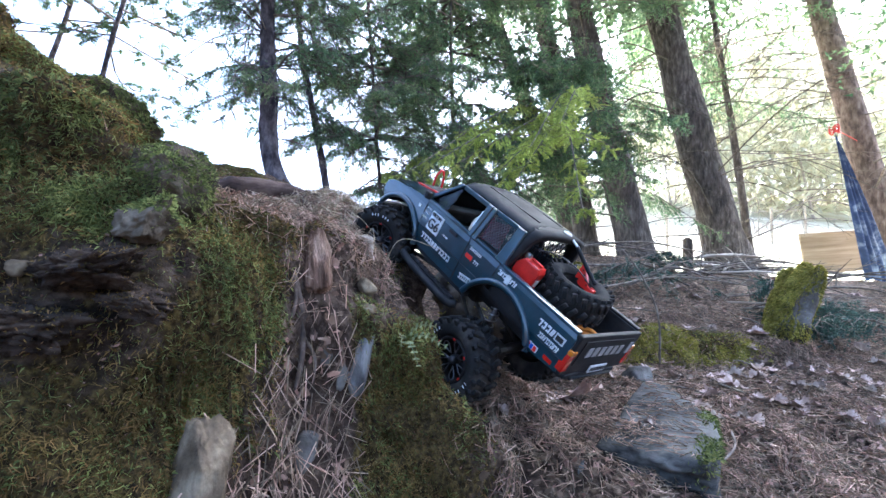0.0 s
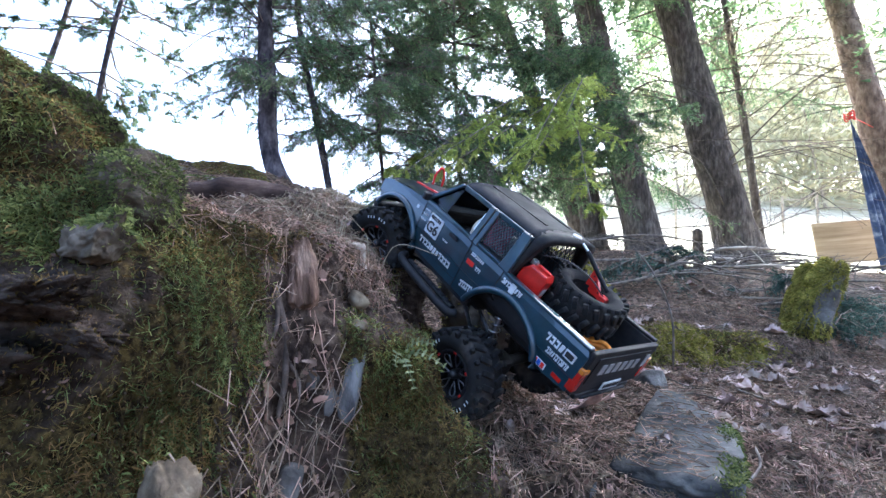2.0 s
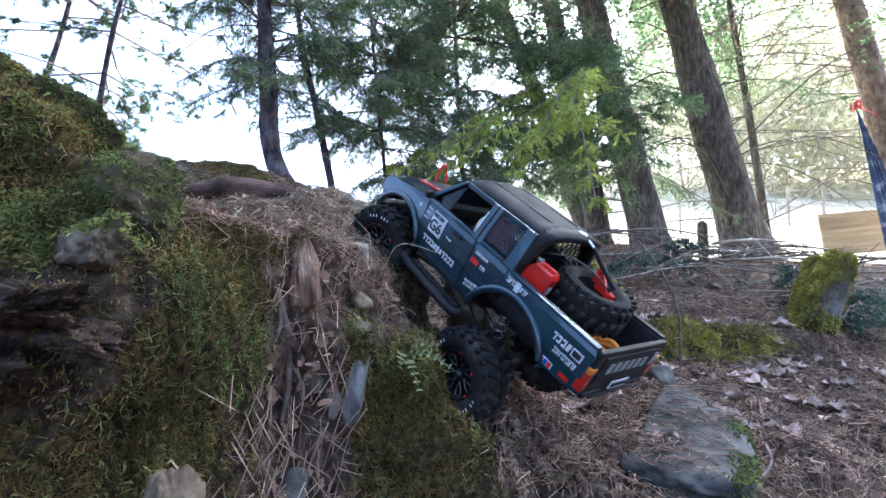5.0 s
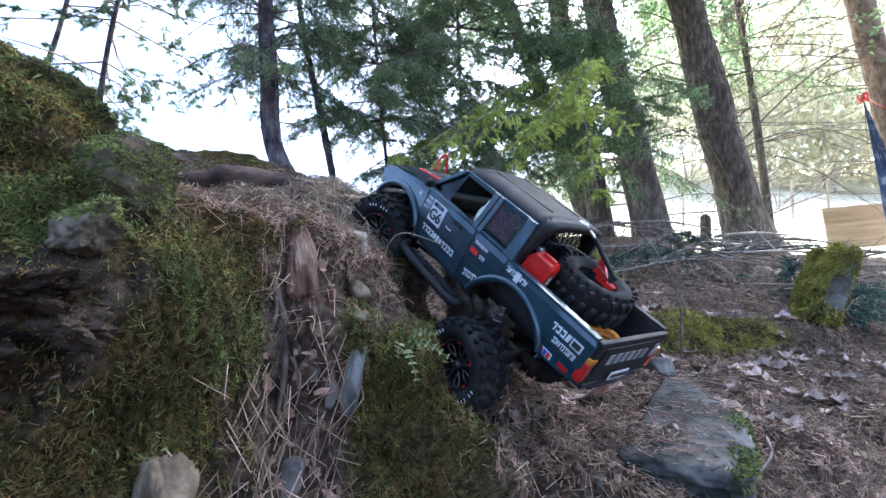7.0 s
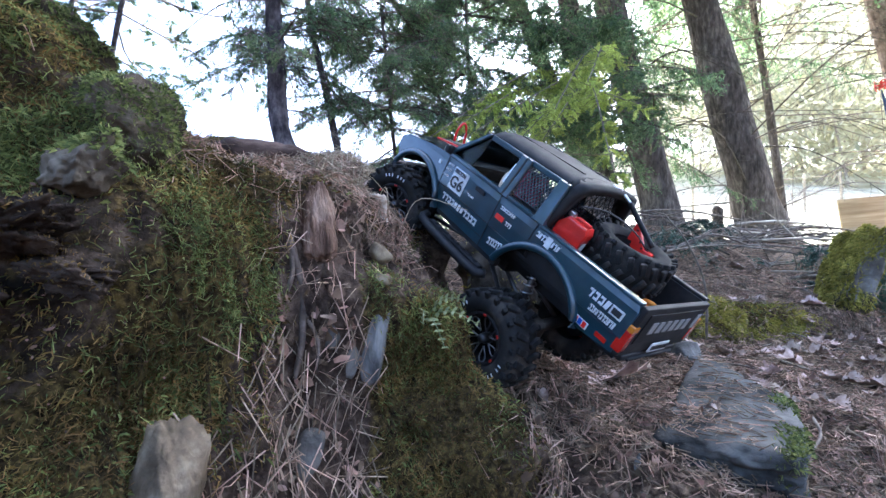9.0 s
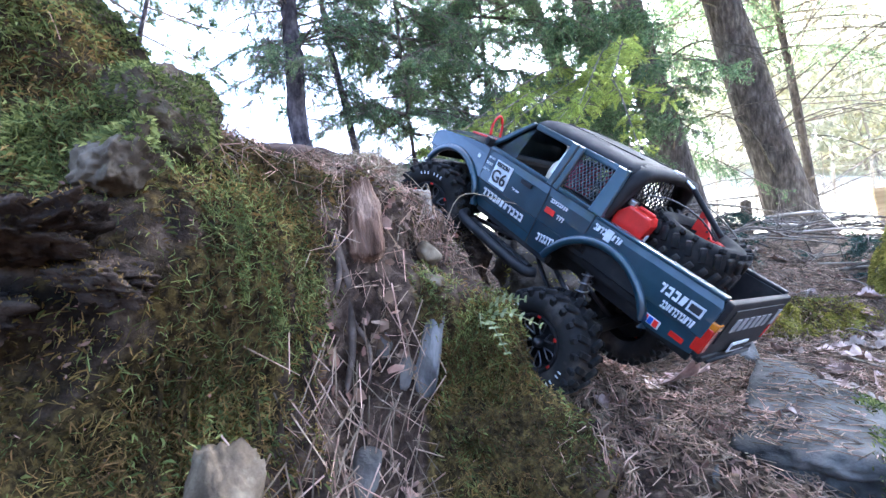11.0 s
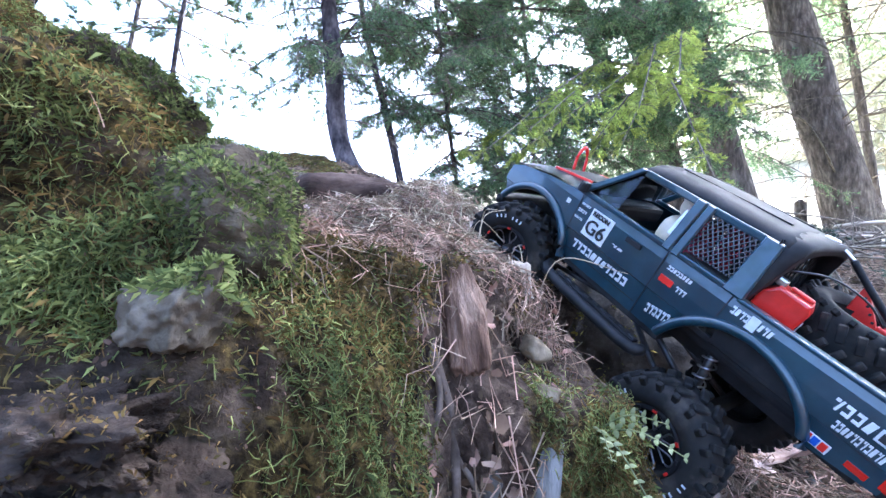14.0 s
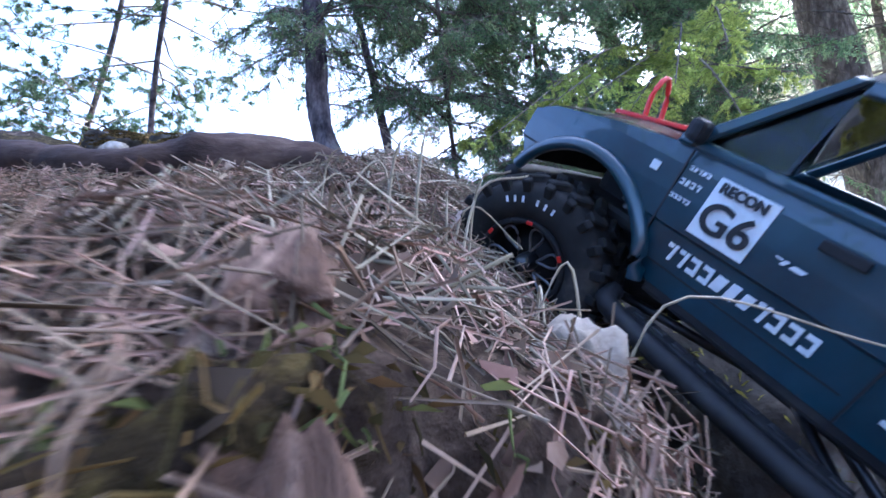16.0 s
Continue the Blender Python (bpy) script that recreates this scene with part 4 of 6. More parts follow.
for k, (at, half, turn) in enumerate((((-1.329, 1.935, 1.03), (0.16, 0.12, 0.05), (0, 3, -12)), ((-0.981, 1.814, 0.925), (0.19, 0.14, 0.045), (4, 6, -8)), ((-1.596, 1.983, 1.08), (0.17, 0.12, 0.05), (0, -4, 6)))):
    cap = rock("ledge_rock", at, half, turn, M_BOULDER, "flat weathered rock on the ledge's crest", 50 + k, "rock", 4, "rocks on the crest", cuts=14, rough=0.14, fine=0.08, block=2.6)
    moss_on(cap, 7000, 80 + k, lambda x, y, z: 0.4 + 0 * x, material=M_MOSS_GREEN if k == 1 else M_MOSS, length=0.012, width=0.0016, label="dry moss cushion on the crest's rock", up=0.3)
rock("dark_stone", (0.22, 1.12, 0.285), (0.07, 0.05, 0.03), (6, 0, 20), M_SLATE, "dark blue-grey stone at the boulder's foot", 22, "stone", 3)
rock("grey_stone", (0.5, 1.37, 0.33), (0.04, 0.03, 0.03), (0, 0, 20), M_STONE, "rounded grey stone beside the boulder", 23, "stone", 3)
M_DARK_ROCK = mat("dark_bank_rock", [(0.016, 0.011, 0.008), (0.045, 0.031, 0.022), (0.09, 0.065, 0.047)], 34, 0.95, 1.0, 40, stretch=(1, 1, 1.7), depth=0.012, big=0.5, big_scale=5, span=0.28)
for k, (at, half, turn) in enumerate((
        ((-0.37, 0.425, 0.53), (0.075, 0.03, 0.018), (0, -6, -26)), ((-0.41, 0.425, 0.48), (0.07, 0.034, 0.02), (6, 4, -26)),
        ((-0.56, 0.4, 0.5), (0.09, 0.045, 0.03), (0, 4, -24)),
        ((-0.325, 0.44, 0.505), (0.045, 0.024, 0.014), (0, 12, -32)))):
    layer = rock("bank_rock", at, half, turn, M_DARK_ROCK, "dark rock layer in the bank's face", 40 + k, "rock", 5, "rock layers of the bank", cuts=22, rough=0.22, fine=0.2, block=3.5)
    moss_on(layer, 400, 70 + k, lambda x, y, z: 0.3 + 0 * x, material=M_MOSS, length=0.004, width=0.0003, label="sparse brown moss on the dark rock", up=0.0)


# ---- roots and rotten wood ----
def woody(name, ctrl, radii, material, label, category, n=40, sides=12, rough=0.18, seed=0, flat=1.0, split=0.0):
    p = curve_points(ctrl, n)
    r = np.interp(np.linspace(0, 1, n), np.linspace(0, 1, len(radii)), radii)
    r[0] *= 0.25
    r[-1] *= 0.25
    v, q = tube_arrays(p, r, sides)
    c = np.repeat(p, sides, 0)
    off = (v - c) * [1, 1, flat]
    if split:
        ang = np.tile(np.arange(sides) * 2 * np.pi / sides, n)
        along = np.repeat(np.arange(n), sides) * 0.06
        groove = lattice_noise(np.stack([np.cos(ang) * 2.6, np.sin(ang) * 2.6, along], -1), seed)
        off = off * (1 - split * smooth(0.05, 0.45, groove))[:, None]
    v = c + off * (1 + rough * fractal(v, 30, 3, seed))[:, None] + rough * 0.2 * np.repeat(r, sides)[:, None]
    return tagged(mesh_np(name, v, None, q, material, smooth=True), label, category)


woody("root", [(-1.3, 1.13, 0.79), (-0.98, 1.05, 0.776), (-0.79, 1.03, 0.762), (-0.62, 1.0, 0.738), (-0.53, 1.02, 0.747), (-0.42, 1.03, 0.744), (-0.28, 1.0, 0.695)],
      [0.02, 0.026, 0.024, 0.022, 0.036, 0.024, 0.012], M_ROOT, "thick dark tree root lying across the ledge", "root", 70, seed=3)
woody("root", [(-0.55, 1.03, 0.74), (-0.62, 1.12, 0.77), (-0.8, 1.2, 0.79)], [0.018, 0.014, 0.008], M_ROOT, "side root running into the ledge's litter", "root", seed=5)
def wood_chunk(at, half, turn, label, seed):
    v, t = rock_arrays(np.array(half), seed, 5, block=6, cuts=10, rough=0.1, fine=0.03)
    grain = fractal(v * [1 / 0.006, 1 / 0.006, 1 / 0.05], 1.0, 3, seed)
    v = v * (1 + 0.1 * grain)[:, None] * [1, 1, 1] + np.stack([0 * grain, 0 * grain, 0.12 * half[2] * grain * (np.abs(v[:, 2]) > 0.8 * half[2])], -1)
    ob = mesh_np("rotten_wood", v, t, None, M_STUMP)
    ob.matrix_world = pose(*at, *turn)
    return tagged(ob, label, "wood")


wood_chunk((-0.214, 0.626, 0.562), (0.02, 0.014, 0.04), (-8, -8, 10), "split piece of rotten wood in the bank", 61)
wood_chunk((-0.238, 0.625, 0.54), (0.007, 0.008, 0.032), (-6, -4, 30), "splinter of rotten wood in the bank", 62)
wood_chunk((-0.258, 0.705, 0.632), (0.018, 0.011, 0.062), (-76, 0, 24), "grey weathered wood lying on the ledge", 63)
for k, (ctrl, r) in enumerate((
        ([(-0.25, 0.62, 0.575), (-0.232, 0.605, 0.535), (-0.218, 0.603, 0.49), (-0.213, 0.597, 0.44), (-0.216, 0.59, 0.4)], (0.005, 0.0045, 0.003)),
        ([(-0.256, 0.605, 0.545), (-0.244, 0.592, 0.51), (-0.238, 0.585, 0.46)], (0.0035, 0.003, 0.002)),
        ([(-0.232, 0.605, 0.535), (-0.226, 0.594, 0.5), (-0.24, 0.583, 0.455), (-0.238, 0.575, 0.42)], (0.003, 0.0025, 0.0015)),
        ([(-0.216, 0.6, 0.47), (-0.198, 0.6, 0.44), (-0.196, 0.595, 0.41)], (0.0025, 0.002, 0.0012)))):
    woody("rootlet", ctrl, r, M_ROOTLET, "thin grey root hanging out of the bank", "root", 20, 6, 0.12, 20 + k)


# ---- leaves, ferns, grass ----
def leaf_mesh(name, size, lobes, curl, material, rng):
    """A dry lobed leaf with a midrib, curled, with thickness."""
    n = 22
    up = []
    for k in range(n + 1):
        u = k / n
        w = math.sin(math.pi * min(1, u * 1.02) ** 0.85) * 0.36 * (1 + lobes * math.sin(u * 19 + 0.8) * (0.35 + 0.65 * u))
        up.append((u, max(0.004, w)))
    rows = []
    for u, w in up:
        for f in (-1, -0.5, 0, 0.5, 1):
            x, y = (u - 0.5), f * w * (1 + 0.12 * rng.normal() * (abs(f) == 1))
            z = curl * (0.9 * (y ** 2) * 3 + 0.55 * (u - 0.5) ** 2) + 0.02 * math.sin(14 * u + 3 * f) + (0.02 if f == 0 else 0)
            rows.append((x * size, y * size, z * size))
    v = np.array(rows)
    q = [(r * 5 + c, r * 5 + c + 1, r * 5 + c + 6, r * 5 + c + 5) for r in range(n) for c in range(4)]
    q = np.array(q)
    m = len(v)
    v2 = np.vstack([v, v - [0, 0, 0.0007]])
    stem, sq = tube_arrays(curve_points([(-0.5 * size, 0, curl * 0.14 * size), (-0.6 * size, 0.02 * size, 0.05 * size), (-0.68 * size, 0.05 * size, 0.02 * size)], 6), 0.0009, 5)
    return mesh_np(name, np.vstack([v2, stem]), None, np.vstack([q, q[:, ::-1] + m, sq + len(v2)]), material, smooth=True)


def ground_at(x, y):
    i = np.argmin((GV[:, 0] - x) ** 2 + (GV[:, 1] - y) ** 2)
    return GV[i], GN[i]


def drop_leaf(ob, x, y, turn, tilt, lift=0.006, on=None):
    p, n = ground_at(x, y)
    n = Vector(n).lerp(Vector((0, 0, 1)), 0.4).normalized()
    at = Vector(p) + Vector((0, 0, lift)) if on is None else Vector(on)
    ob.matrix_world = Matrix.Translation(at) @ n.to_track_quat("Z", "Y").to_matrix().to_4x4() @ pose(0, 0, 0, tilt, tilt * 0.6, turn)
    return ob


def leaves():
    rng = np.random.default_rng(12)
    kinds = [leaf_mesh("dry_leaf", 0.075, 0.2, 0.5, M_LEAF, rng), leaf_mesh("dry_leaf", 0.066, 0.1, 0.8, M_LEAF, rng), leaf_mesh("dry_leaf", 0.058, 0.05, 1.1, M_LEAF, rng)]
    for ob, (x, y) in zip(kinds, ((0.72, 1.3), (0.82, 1.45), (0.62, 1.22))):
        tagged(drop_leaf(ob, x, y, rng.uniform(0, 360), 12), "curled dry brown leaf lying on needles", "leaf", "fallen leaves")
    for k in range(80):
        x, y = rng.uniform(0.45, 2.2), rng.uniform(0.95, 2.6)
        c = copy_thing(kinds[k % 3], Matrix.Identity(4))
        drop_leaf(c, x, y, rng.uniform(0, 360), rng.uniform(-18, 18))
        sc = rng.uniform(0.6, 1.1)
        c.matrix_world = c.matrix_world @ Matrix.Diagonal((sc, sc, sc, 1))
    for k in range(16):
        x, y = rng.uniform(-0.1, 0.5), rng.uniform(0.85, 1.15)
        c = copy_thing(kinds[k % 3], Matrix.Identity(4))
        drop_leaf(c, x, y, rng.uniform(0, 360), rng.uniform(-20, 20))
        c.matrix_world = c.matrix_world @ Matrix.Diagonal((0.5, 0.5, 0.5, 1))
    for k in range(95):
        x, y = rng.uniform(0.4, 1.35), rng.uniform(0.85, 1.6)
        if (x - 0.335) ** 2 / 0.02 + (y - 0.9) ** 2 / 0.06 < 1:
            continue
        c = copy_thing(kinds[k % 3], Matrix.Identity(4))
        drop_leaf(c, x, y, rng.uniform(0, 360), rng.uniform(-16, 16))
        sc = rng.uniform(0.45, 0.9)
        c.matrix_world = c.matrix_world @ Matrix.Diagonal((sc, sc, sc, 1))
    big = tagged(leaf_mesh("oak_leaf", 0.15, 0.42, 0.25, M_LEAF, rng), "large pale brown lobed oak leaf on needles", "leaf")
    drop_leaf(big, 0.25, 1.08, 168, -10, on=(0.255, 1.07, 0.325))
    o = tagged(leaf_mesh("dry_leaf", 0.085, 0.08, 0.6, M_LEAF_ORANGE, rng), "orange-brown dead leaf hanging on the bank", "leaf")
    o.matrix_world = pose(0.03, 0.95, 0.385, 60, 20, -60)
    o = tagged(leaf_mesh("dry_leaf", 0.07, 0.15, 0.5, M_LEAF, rng), "dry brown leaf beside the boulder", "leaf")
    o.matrix_world = pose(0.09, 1.0, 0.4, 30, 0, 30)
    o = tagged(leaf_mesh("dry_leaf", 0.075, 0.3, 0.6, M_LEAF, rng), "crumpled dry leaf beside the pale stone", "leaf")
    o.matrix_world = pose(-0.207, 0.722, 0.596, 62, 8, 20) @ Matrix.Diagonal((0.72, 0.72, 0.72, 1))
    for at, turn in (((-0.24, 0.79, 0.642), (14, 0, 70)), ((-0.5, 0.72, 0.645), (5, 8, 20)), ((-0.42, 0.8, 0.665), (0, 10, 130)), ((-0.33, 0.67, 0.62), (12, -8, 200))):
        c = copy_thing(kinds[1], pose(*at, *turn) @ Matrix.Diagonal((0.55, 0.55, 0.55, 1)))
    for k in range(16):
        x, y = rng.uniform(-0.62, -0.2), rng.uniform(0.66, 1.1)
        c = copy_thing(kinds[k % 3], Matrix.Identity(4))
        drop_leaf(c, x, y, rng.uniform(0, 360), rng.uniform(-10, 10), 0.008)
        sc = rng.uniform(0.3, 0.6)
        c.matrix_world = c.matrix_world @ Matrix.Diagonal((sc, sc, sc, 1))
    for k in range(26):
        x, y = rng.uniform(-0.6, -0.19), rng.uniform(0.62, 1.05)
        p, nr = ground_at(x, y)
        rock("bark_chip", tuple(p + nr * 0.012), (rng.uniform(0.006, 0.016), rng.uniform(0.003, 0.007), 0.0018), (rng.uniform(-25, 25), rng.uniform(-25, 25), rng.uniform(0, 360)), M_STUMP, "flake of grey-brown bark on the ledge's litter", 300 + k, "bark", 2, "bark chips")


leaves()


def fern_frond(base, tip, rng, root, n=12, size=0.016):
    p = curve_points([base, (np.asarray(base) + tip) / 2 + [0, 0, 0.012], tip], n + 2)
    v, q = tube_arrays(p, np.linspace(0.0011, 0.0005, n + 2), 5)
    mesh_np("stalk", v, None, q, M_FERN, root, True)
    d = np.asarray(tip, float) - base
    d /= np.linalg.norm(d)
    side = np.cross(d, (0.3, -0.8, 0.5))
    side /= np.linalg.norm(side)
    nrm = np.cross(side, d)
    for k in range(2, n + 2):
        for sg in (-1, 1):
            ln = size * (1 - 0.6 * k / (n + 2))
            u = np.linspace(0, 1, 6)[:, None]
            mid = p[k] + side * sg * ln * u + d * ln * 0.35 * u ** 2 + nrm * 0.15 * ln * np.sin(u * 2.5)
            w = d * (np.sin(np.pi * (0.12 + 0.86 * u)) * ln * 0.36)
            top = np.concatenate([mid - w, mid + w, mid - w - nrm * 0.0006, mid + w - nrm * 0.0006])
            f = [(i, i + 1, i + 7, i + 6) for i in range(5)] + [(i + 12, i + 18, i + 19, i + 13) for i in range(5)]
            mesh_np("leaflet", top, None, f, M_FERN, root, True)


def ferns():
    rng = np.random.default_rng(4)
    root = root_of("fern", Matrix.Identity(4), "small pale green fern growing out of the bank", "fern")
    b = np.array((-0.1, 0.705, 0.455))
    for tip in ((-0.05, 0.655, 0.482), (-0.035, 0.66, 0.455), (-0.095, 0.645, 0.455), (-0.07, 0.64, 0.43)):
        fern_frond(b, np.array(tip), rng, root, 6, 0.0095)


ferns()


def grass_stalks():
    rng = np.random.default_rng(9)
    spots = [(-0.2, 0.8), (-0.18, 0.83), (-0.22, 0.79), (-0.24, 0.84), (-0.16, 0.79), (-0.3, 0.86)]
    for k in range(16):
        x, y = spots[k % 6]
        x, y = x + rng.normal(0, 0.022), y + rng.normal(0, 0.022)
        p, _ = ground_at(x, y)
        ln = rng.uniform(0.04, 0.1)
        d = np.array([rng.normal(0.15, 0.5), rng.normal(-0.25, 0.4), 0])
        c = curve_points([p - [0, 0, 0.01], p + d * ln * 0.3 + [0, 0, ln * 0.7], p + d * ln + [0, 0, ln * rng.uniform(0.3, 0.9)]], 12)
        v, q = tube_arrays(c, np.linspace(0.0009, 0.0004, 12), 4)
        tagged(mesh_np("grass_stalk", v, None, q, M_GRASS, smooth=True), "dry pale grass stalk at the ledge's brink", "grass", "grass stalks")


grass_stalks()


# ---- the model truck ----
M_PAINT = mat("dark_teal_paint", [(0.005, 0.022, 0.035), (0.008, 0.033, 0.05), (0.016, 0.048, 0.068)], 30, 0.3, 0.06, 160, big=0.2, big_scale=9, coat=0.7, spec=0.5, depth=0.0003)
M_BLACK = mat("black_plastic", [(0.006, 0.006, 0.007), (0.012, 0.012, 0.013), (0.026, 0.025, 0.024)], 40, 0.62, 0.15, 120, big=0.3, big_scale=10, depth=0.0005, spec=0.3)
M_RUBBER = mat("dusty_rubber", [(0.012, 0.012, 0.012), (0.022, 0.021, 0.02), (0.07, 0.06, 0.05)], 28, 0.82, 0.3, 150, big=0.35, big_scale=18, depth=0.0006)
M_METAL = mat("bare_metal", [(0.4, 0.4, 0.41), (0.55, 0.55, 0.56), (0.68, 0.68, 0.68)], 60, 0.28, 0.1, metallic=1.0, depth=0.0003)
M_SPOKE = mat("worn_alloy", [(0.12, 0.12, 0.125), (0.24, 0.24, 0.25), (0.42, 0.42, 0.43)], 90, 0.42, 0.15, metallic=0.9, depth=0.0003)
M_STEEL = mat("dark_steel", [(0.05, 0.05, 0.052), (0.09, 0.09, 0.095), (0.16, 0.155, 0.15)], 50, 0.4, 0.15, metallic=0.8, depth=0.0004)
M_RED = plain("red_plastic", (0.62, 0.02, 0.012), 0.35, coat=0.2)
M_ORANGE = mat("orange_rope", [(0.5, 0.16, 0.02), (0.75, 0.27, 0.04), (0.85, 0.4, 0.1)], 120, 0.8, 0.6, 300, depth=0.0008)
M_WHITE = plain("white_vinyl", (0.62, 0.64, 0.65), 0.45)
# Whitish tailgate marks, dimmed to grey for the shade on them.
M_WHITE_SHADED = plain("shade_dimmed_white_print", (0.26, 0.26, 0.26), 0.6)
M_INK = plain("black_print", (0.01, 0.01, 0.011), 0.5)
M_BLUE = plain("blue_vinyl", (0.02, 0.08, 0.4), 0.45)
M_LAMP_RED = plain("red_lamp_lens", (0.4, 0.012, 0.008), 0.15, coat=0.6)
M_LAMP_AMBER = plain("amber_lamp_lens", (0.5, 0.16, 0.01), 0.15, coat=0.6)
M_SKIN = plain("pale_plastic", (0.6, 0.5, 0.36), 0.5)
M_CLOTH_RED = plain("magenta_trim", (0.32, 0.02, 0.05), 0.6)


def glass_material():
    m = bpy.data.materials.new("smoked_glass")
    m.use_nodes = True
    n, l = m.node_tree.nodes, m.node_tree.links
    g, t, mix = n.new("ShaderNodeBsdfGlossy"), n.new("ShaderNodeBsdfTransparent"), n.new("ShaderNodeMixShader")
    fr = n.new("ShaderNodeFresnel")
    g.inputs["Roughness"].default_value = 0.04
    t.inputs[0].default_value = (0.5, 0.56, 0.6, 1)
    l.new(fr.outputs[0], mix.inputs[0]), l.new(t.outputs[0], mix.inputs[1]), l.new(g.outputs[0], mix.inputs[2])
    l.new(mix.outputs[0], n["Material Output"].inputs[0])
    return m


M_GLASS = glass_material()


def box_bm(centre, size, bevel=0.0, m=None, segments=2):
    bm = bmesh.new()
    bmesh.ops.create_cube(bm, size=1.0)
    for v in bm.verts:
        v.co = Vector((v.co.x * size[0], v.co.y * size[1], v.co.z * size[2]))
    if bevel:
        bmesh.ops.bevel(bm, geom=bm.edges[:], offset=bevel, segments=segments, affect="EDGES", profile=0.6)
    bm.transform(Matrix.Translation(centre) @ (m or Matrix.Identity(4)))
    return bm


def slab_bm(outline, y0, y1, bevel=0.0, axis="y"):
    """A flat outline in (x, z), thick from y0 to y1."""
    bm = bmesh.new()
    f = bm.faces.new([bm.verts.new((x, y0, z)) for x, z in outline])
    top = bmesh.ops.extrude_face_region(bm, geom=[f])
    for v in top["geom"]:
        if isinstance(v, bmesh.types.BMVert):
            v.co.y = y1
    bmesh.ops.recalc_face_normals(bm, faces=bm.faces[:])
    if bevel:
        rim = [e for e in bm.edges if abs(e.verts[0].co.y - e.verts[1].co.y) < 1e-6 and abs(e.verts[0].co.y - y1) < 1e-6]
        bmesh.ops.bevel(bm, geom=rim, offset=bevel, segments=2, affect="EDGES", profile=0.6)
    bmesh.ops.triangulate(bm, faces=[f for f in bm.faces if len(f.verts) > 4])
    return bm


def quad_plate(corners, thick):
    """A plate through four places, thick along its normal."""
    c = [Vector(p) for p in corners]
    n = (c[1] - c[0]).cross(c[3] - c[0]).normalized() * thick
    bm = bmesh.new()
    a = [bm.verts.new(p) for p in c]
    b = [bm.verts.new(p - n) for p in c]
    bm.faces.new(a)
    bm.faces.new(b[::-1])
    for k in range(4):
        bm.faces.new((a[k], b[k], b[(k + 1) % 4], a[(k + 1) % 4]))
    bmesh.ops.recalc_face_normals(bm, faces=bm.faces[:])
    bmesh.ops.bevel(bm, geom=bm.edges[:], offset=thick * 0.3, segments=1, affect="EDGES")
    return bm


def pipe(name, ctrl, r, material, parent, n=14, sides=10, label="", closed=False):
    p = curve_points(ctrl, n) if len(ctrl) > 2 else np.asarray(ctrl, float)
    v, q = tube_arrays(p, r, sides)
    e = len(v)
    v = np.vstack([v, p[:1], p[-1:]])
    t = [(e, (k + 1) % sides, k) for k in range(sides)] + [(e + 1, e - sides + k, e - sides + (k + 1) % sides) for k in range(sides)]
    ob = mesh_np(name, v, t, q, material, parent, smooth=True)
    return tagged(ob, label) if label else ob


def spin_arrays(profile, steps=48):
    """A profile of (radius, y) turned about the y axis."""
    p = np.asarray(profile, float)
    a = np.arange(steps) * 2 * np.pi / steps
    v = np.stack([p[None, :, 0] * np.cos(a)[:, None], np.repeat(p[None, :, 1], steps, 0), p[None, :, 0] * np.sin(a)[:, None]], -1).reshape(-1, 3)
    m = len(p)
    i, j = np.arange(steps)[:, None], np.arange(m - 1)[None]
    q = np.stack([i * m + j, i * m + j + 1, (i + 1) % steps * m + j + 1, (i + 1) % steps * m + j], -1).reshape(-1, 4)
    return v, q


TYRE_R = 0.064


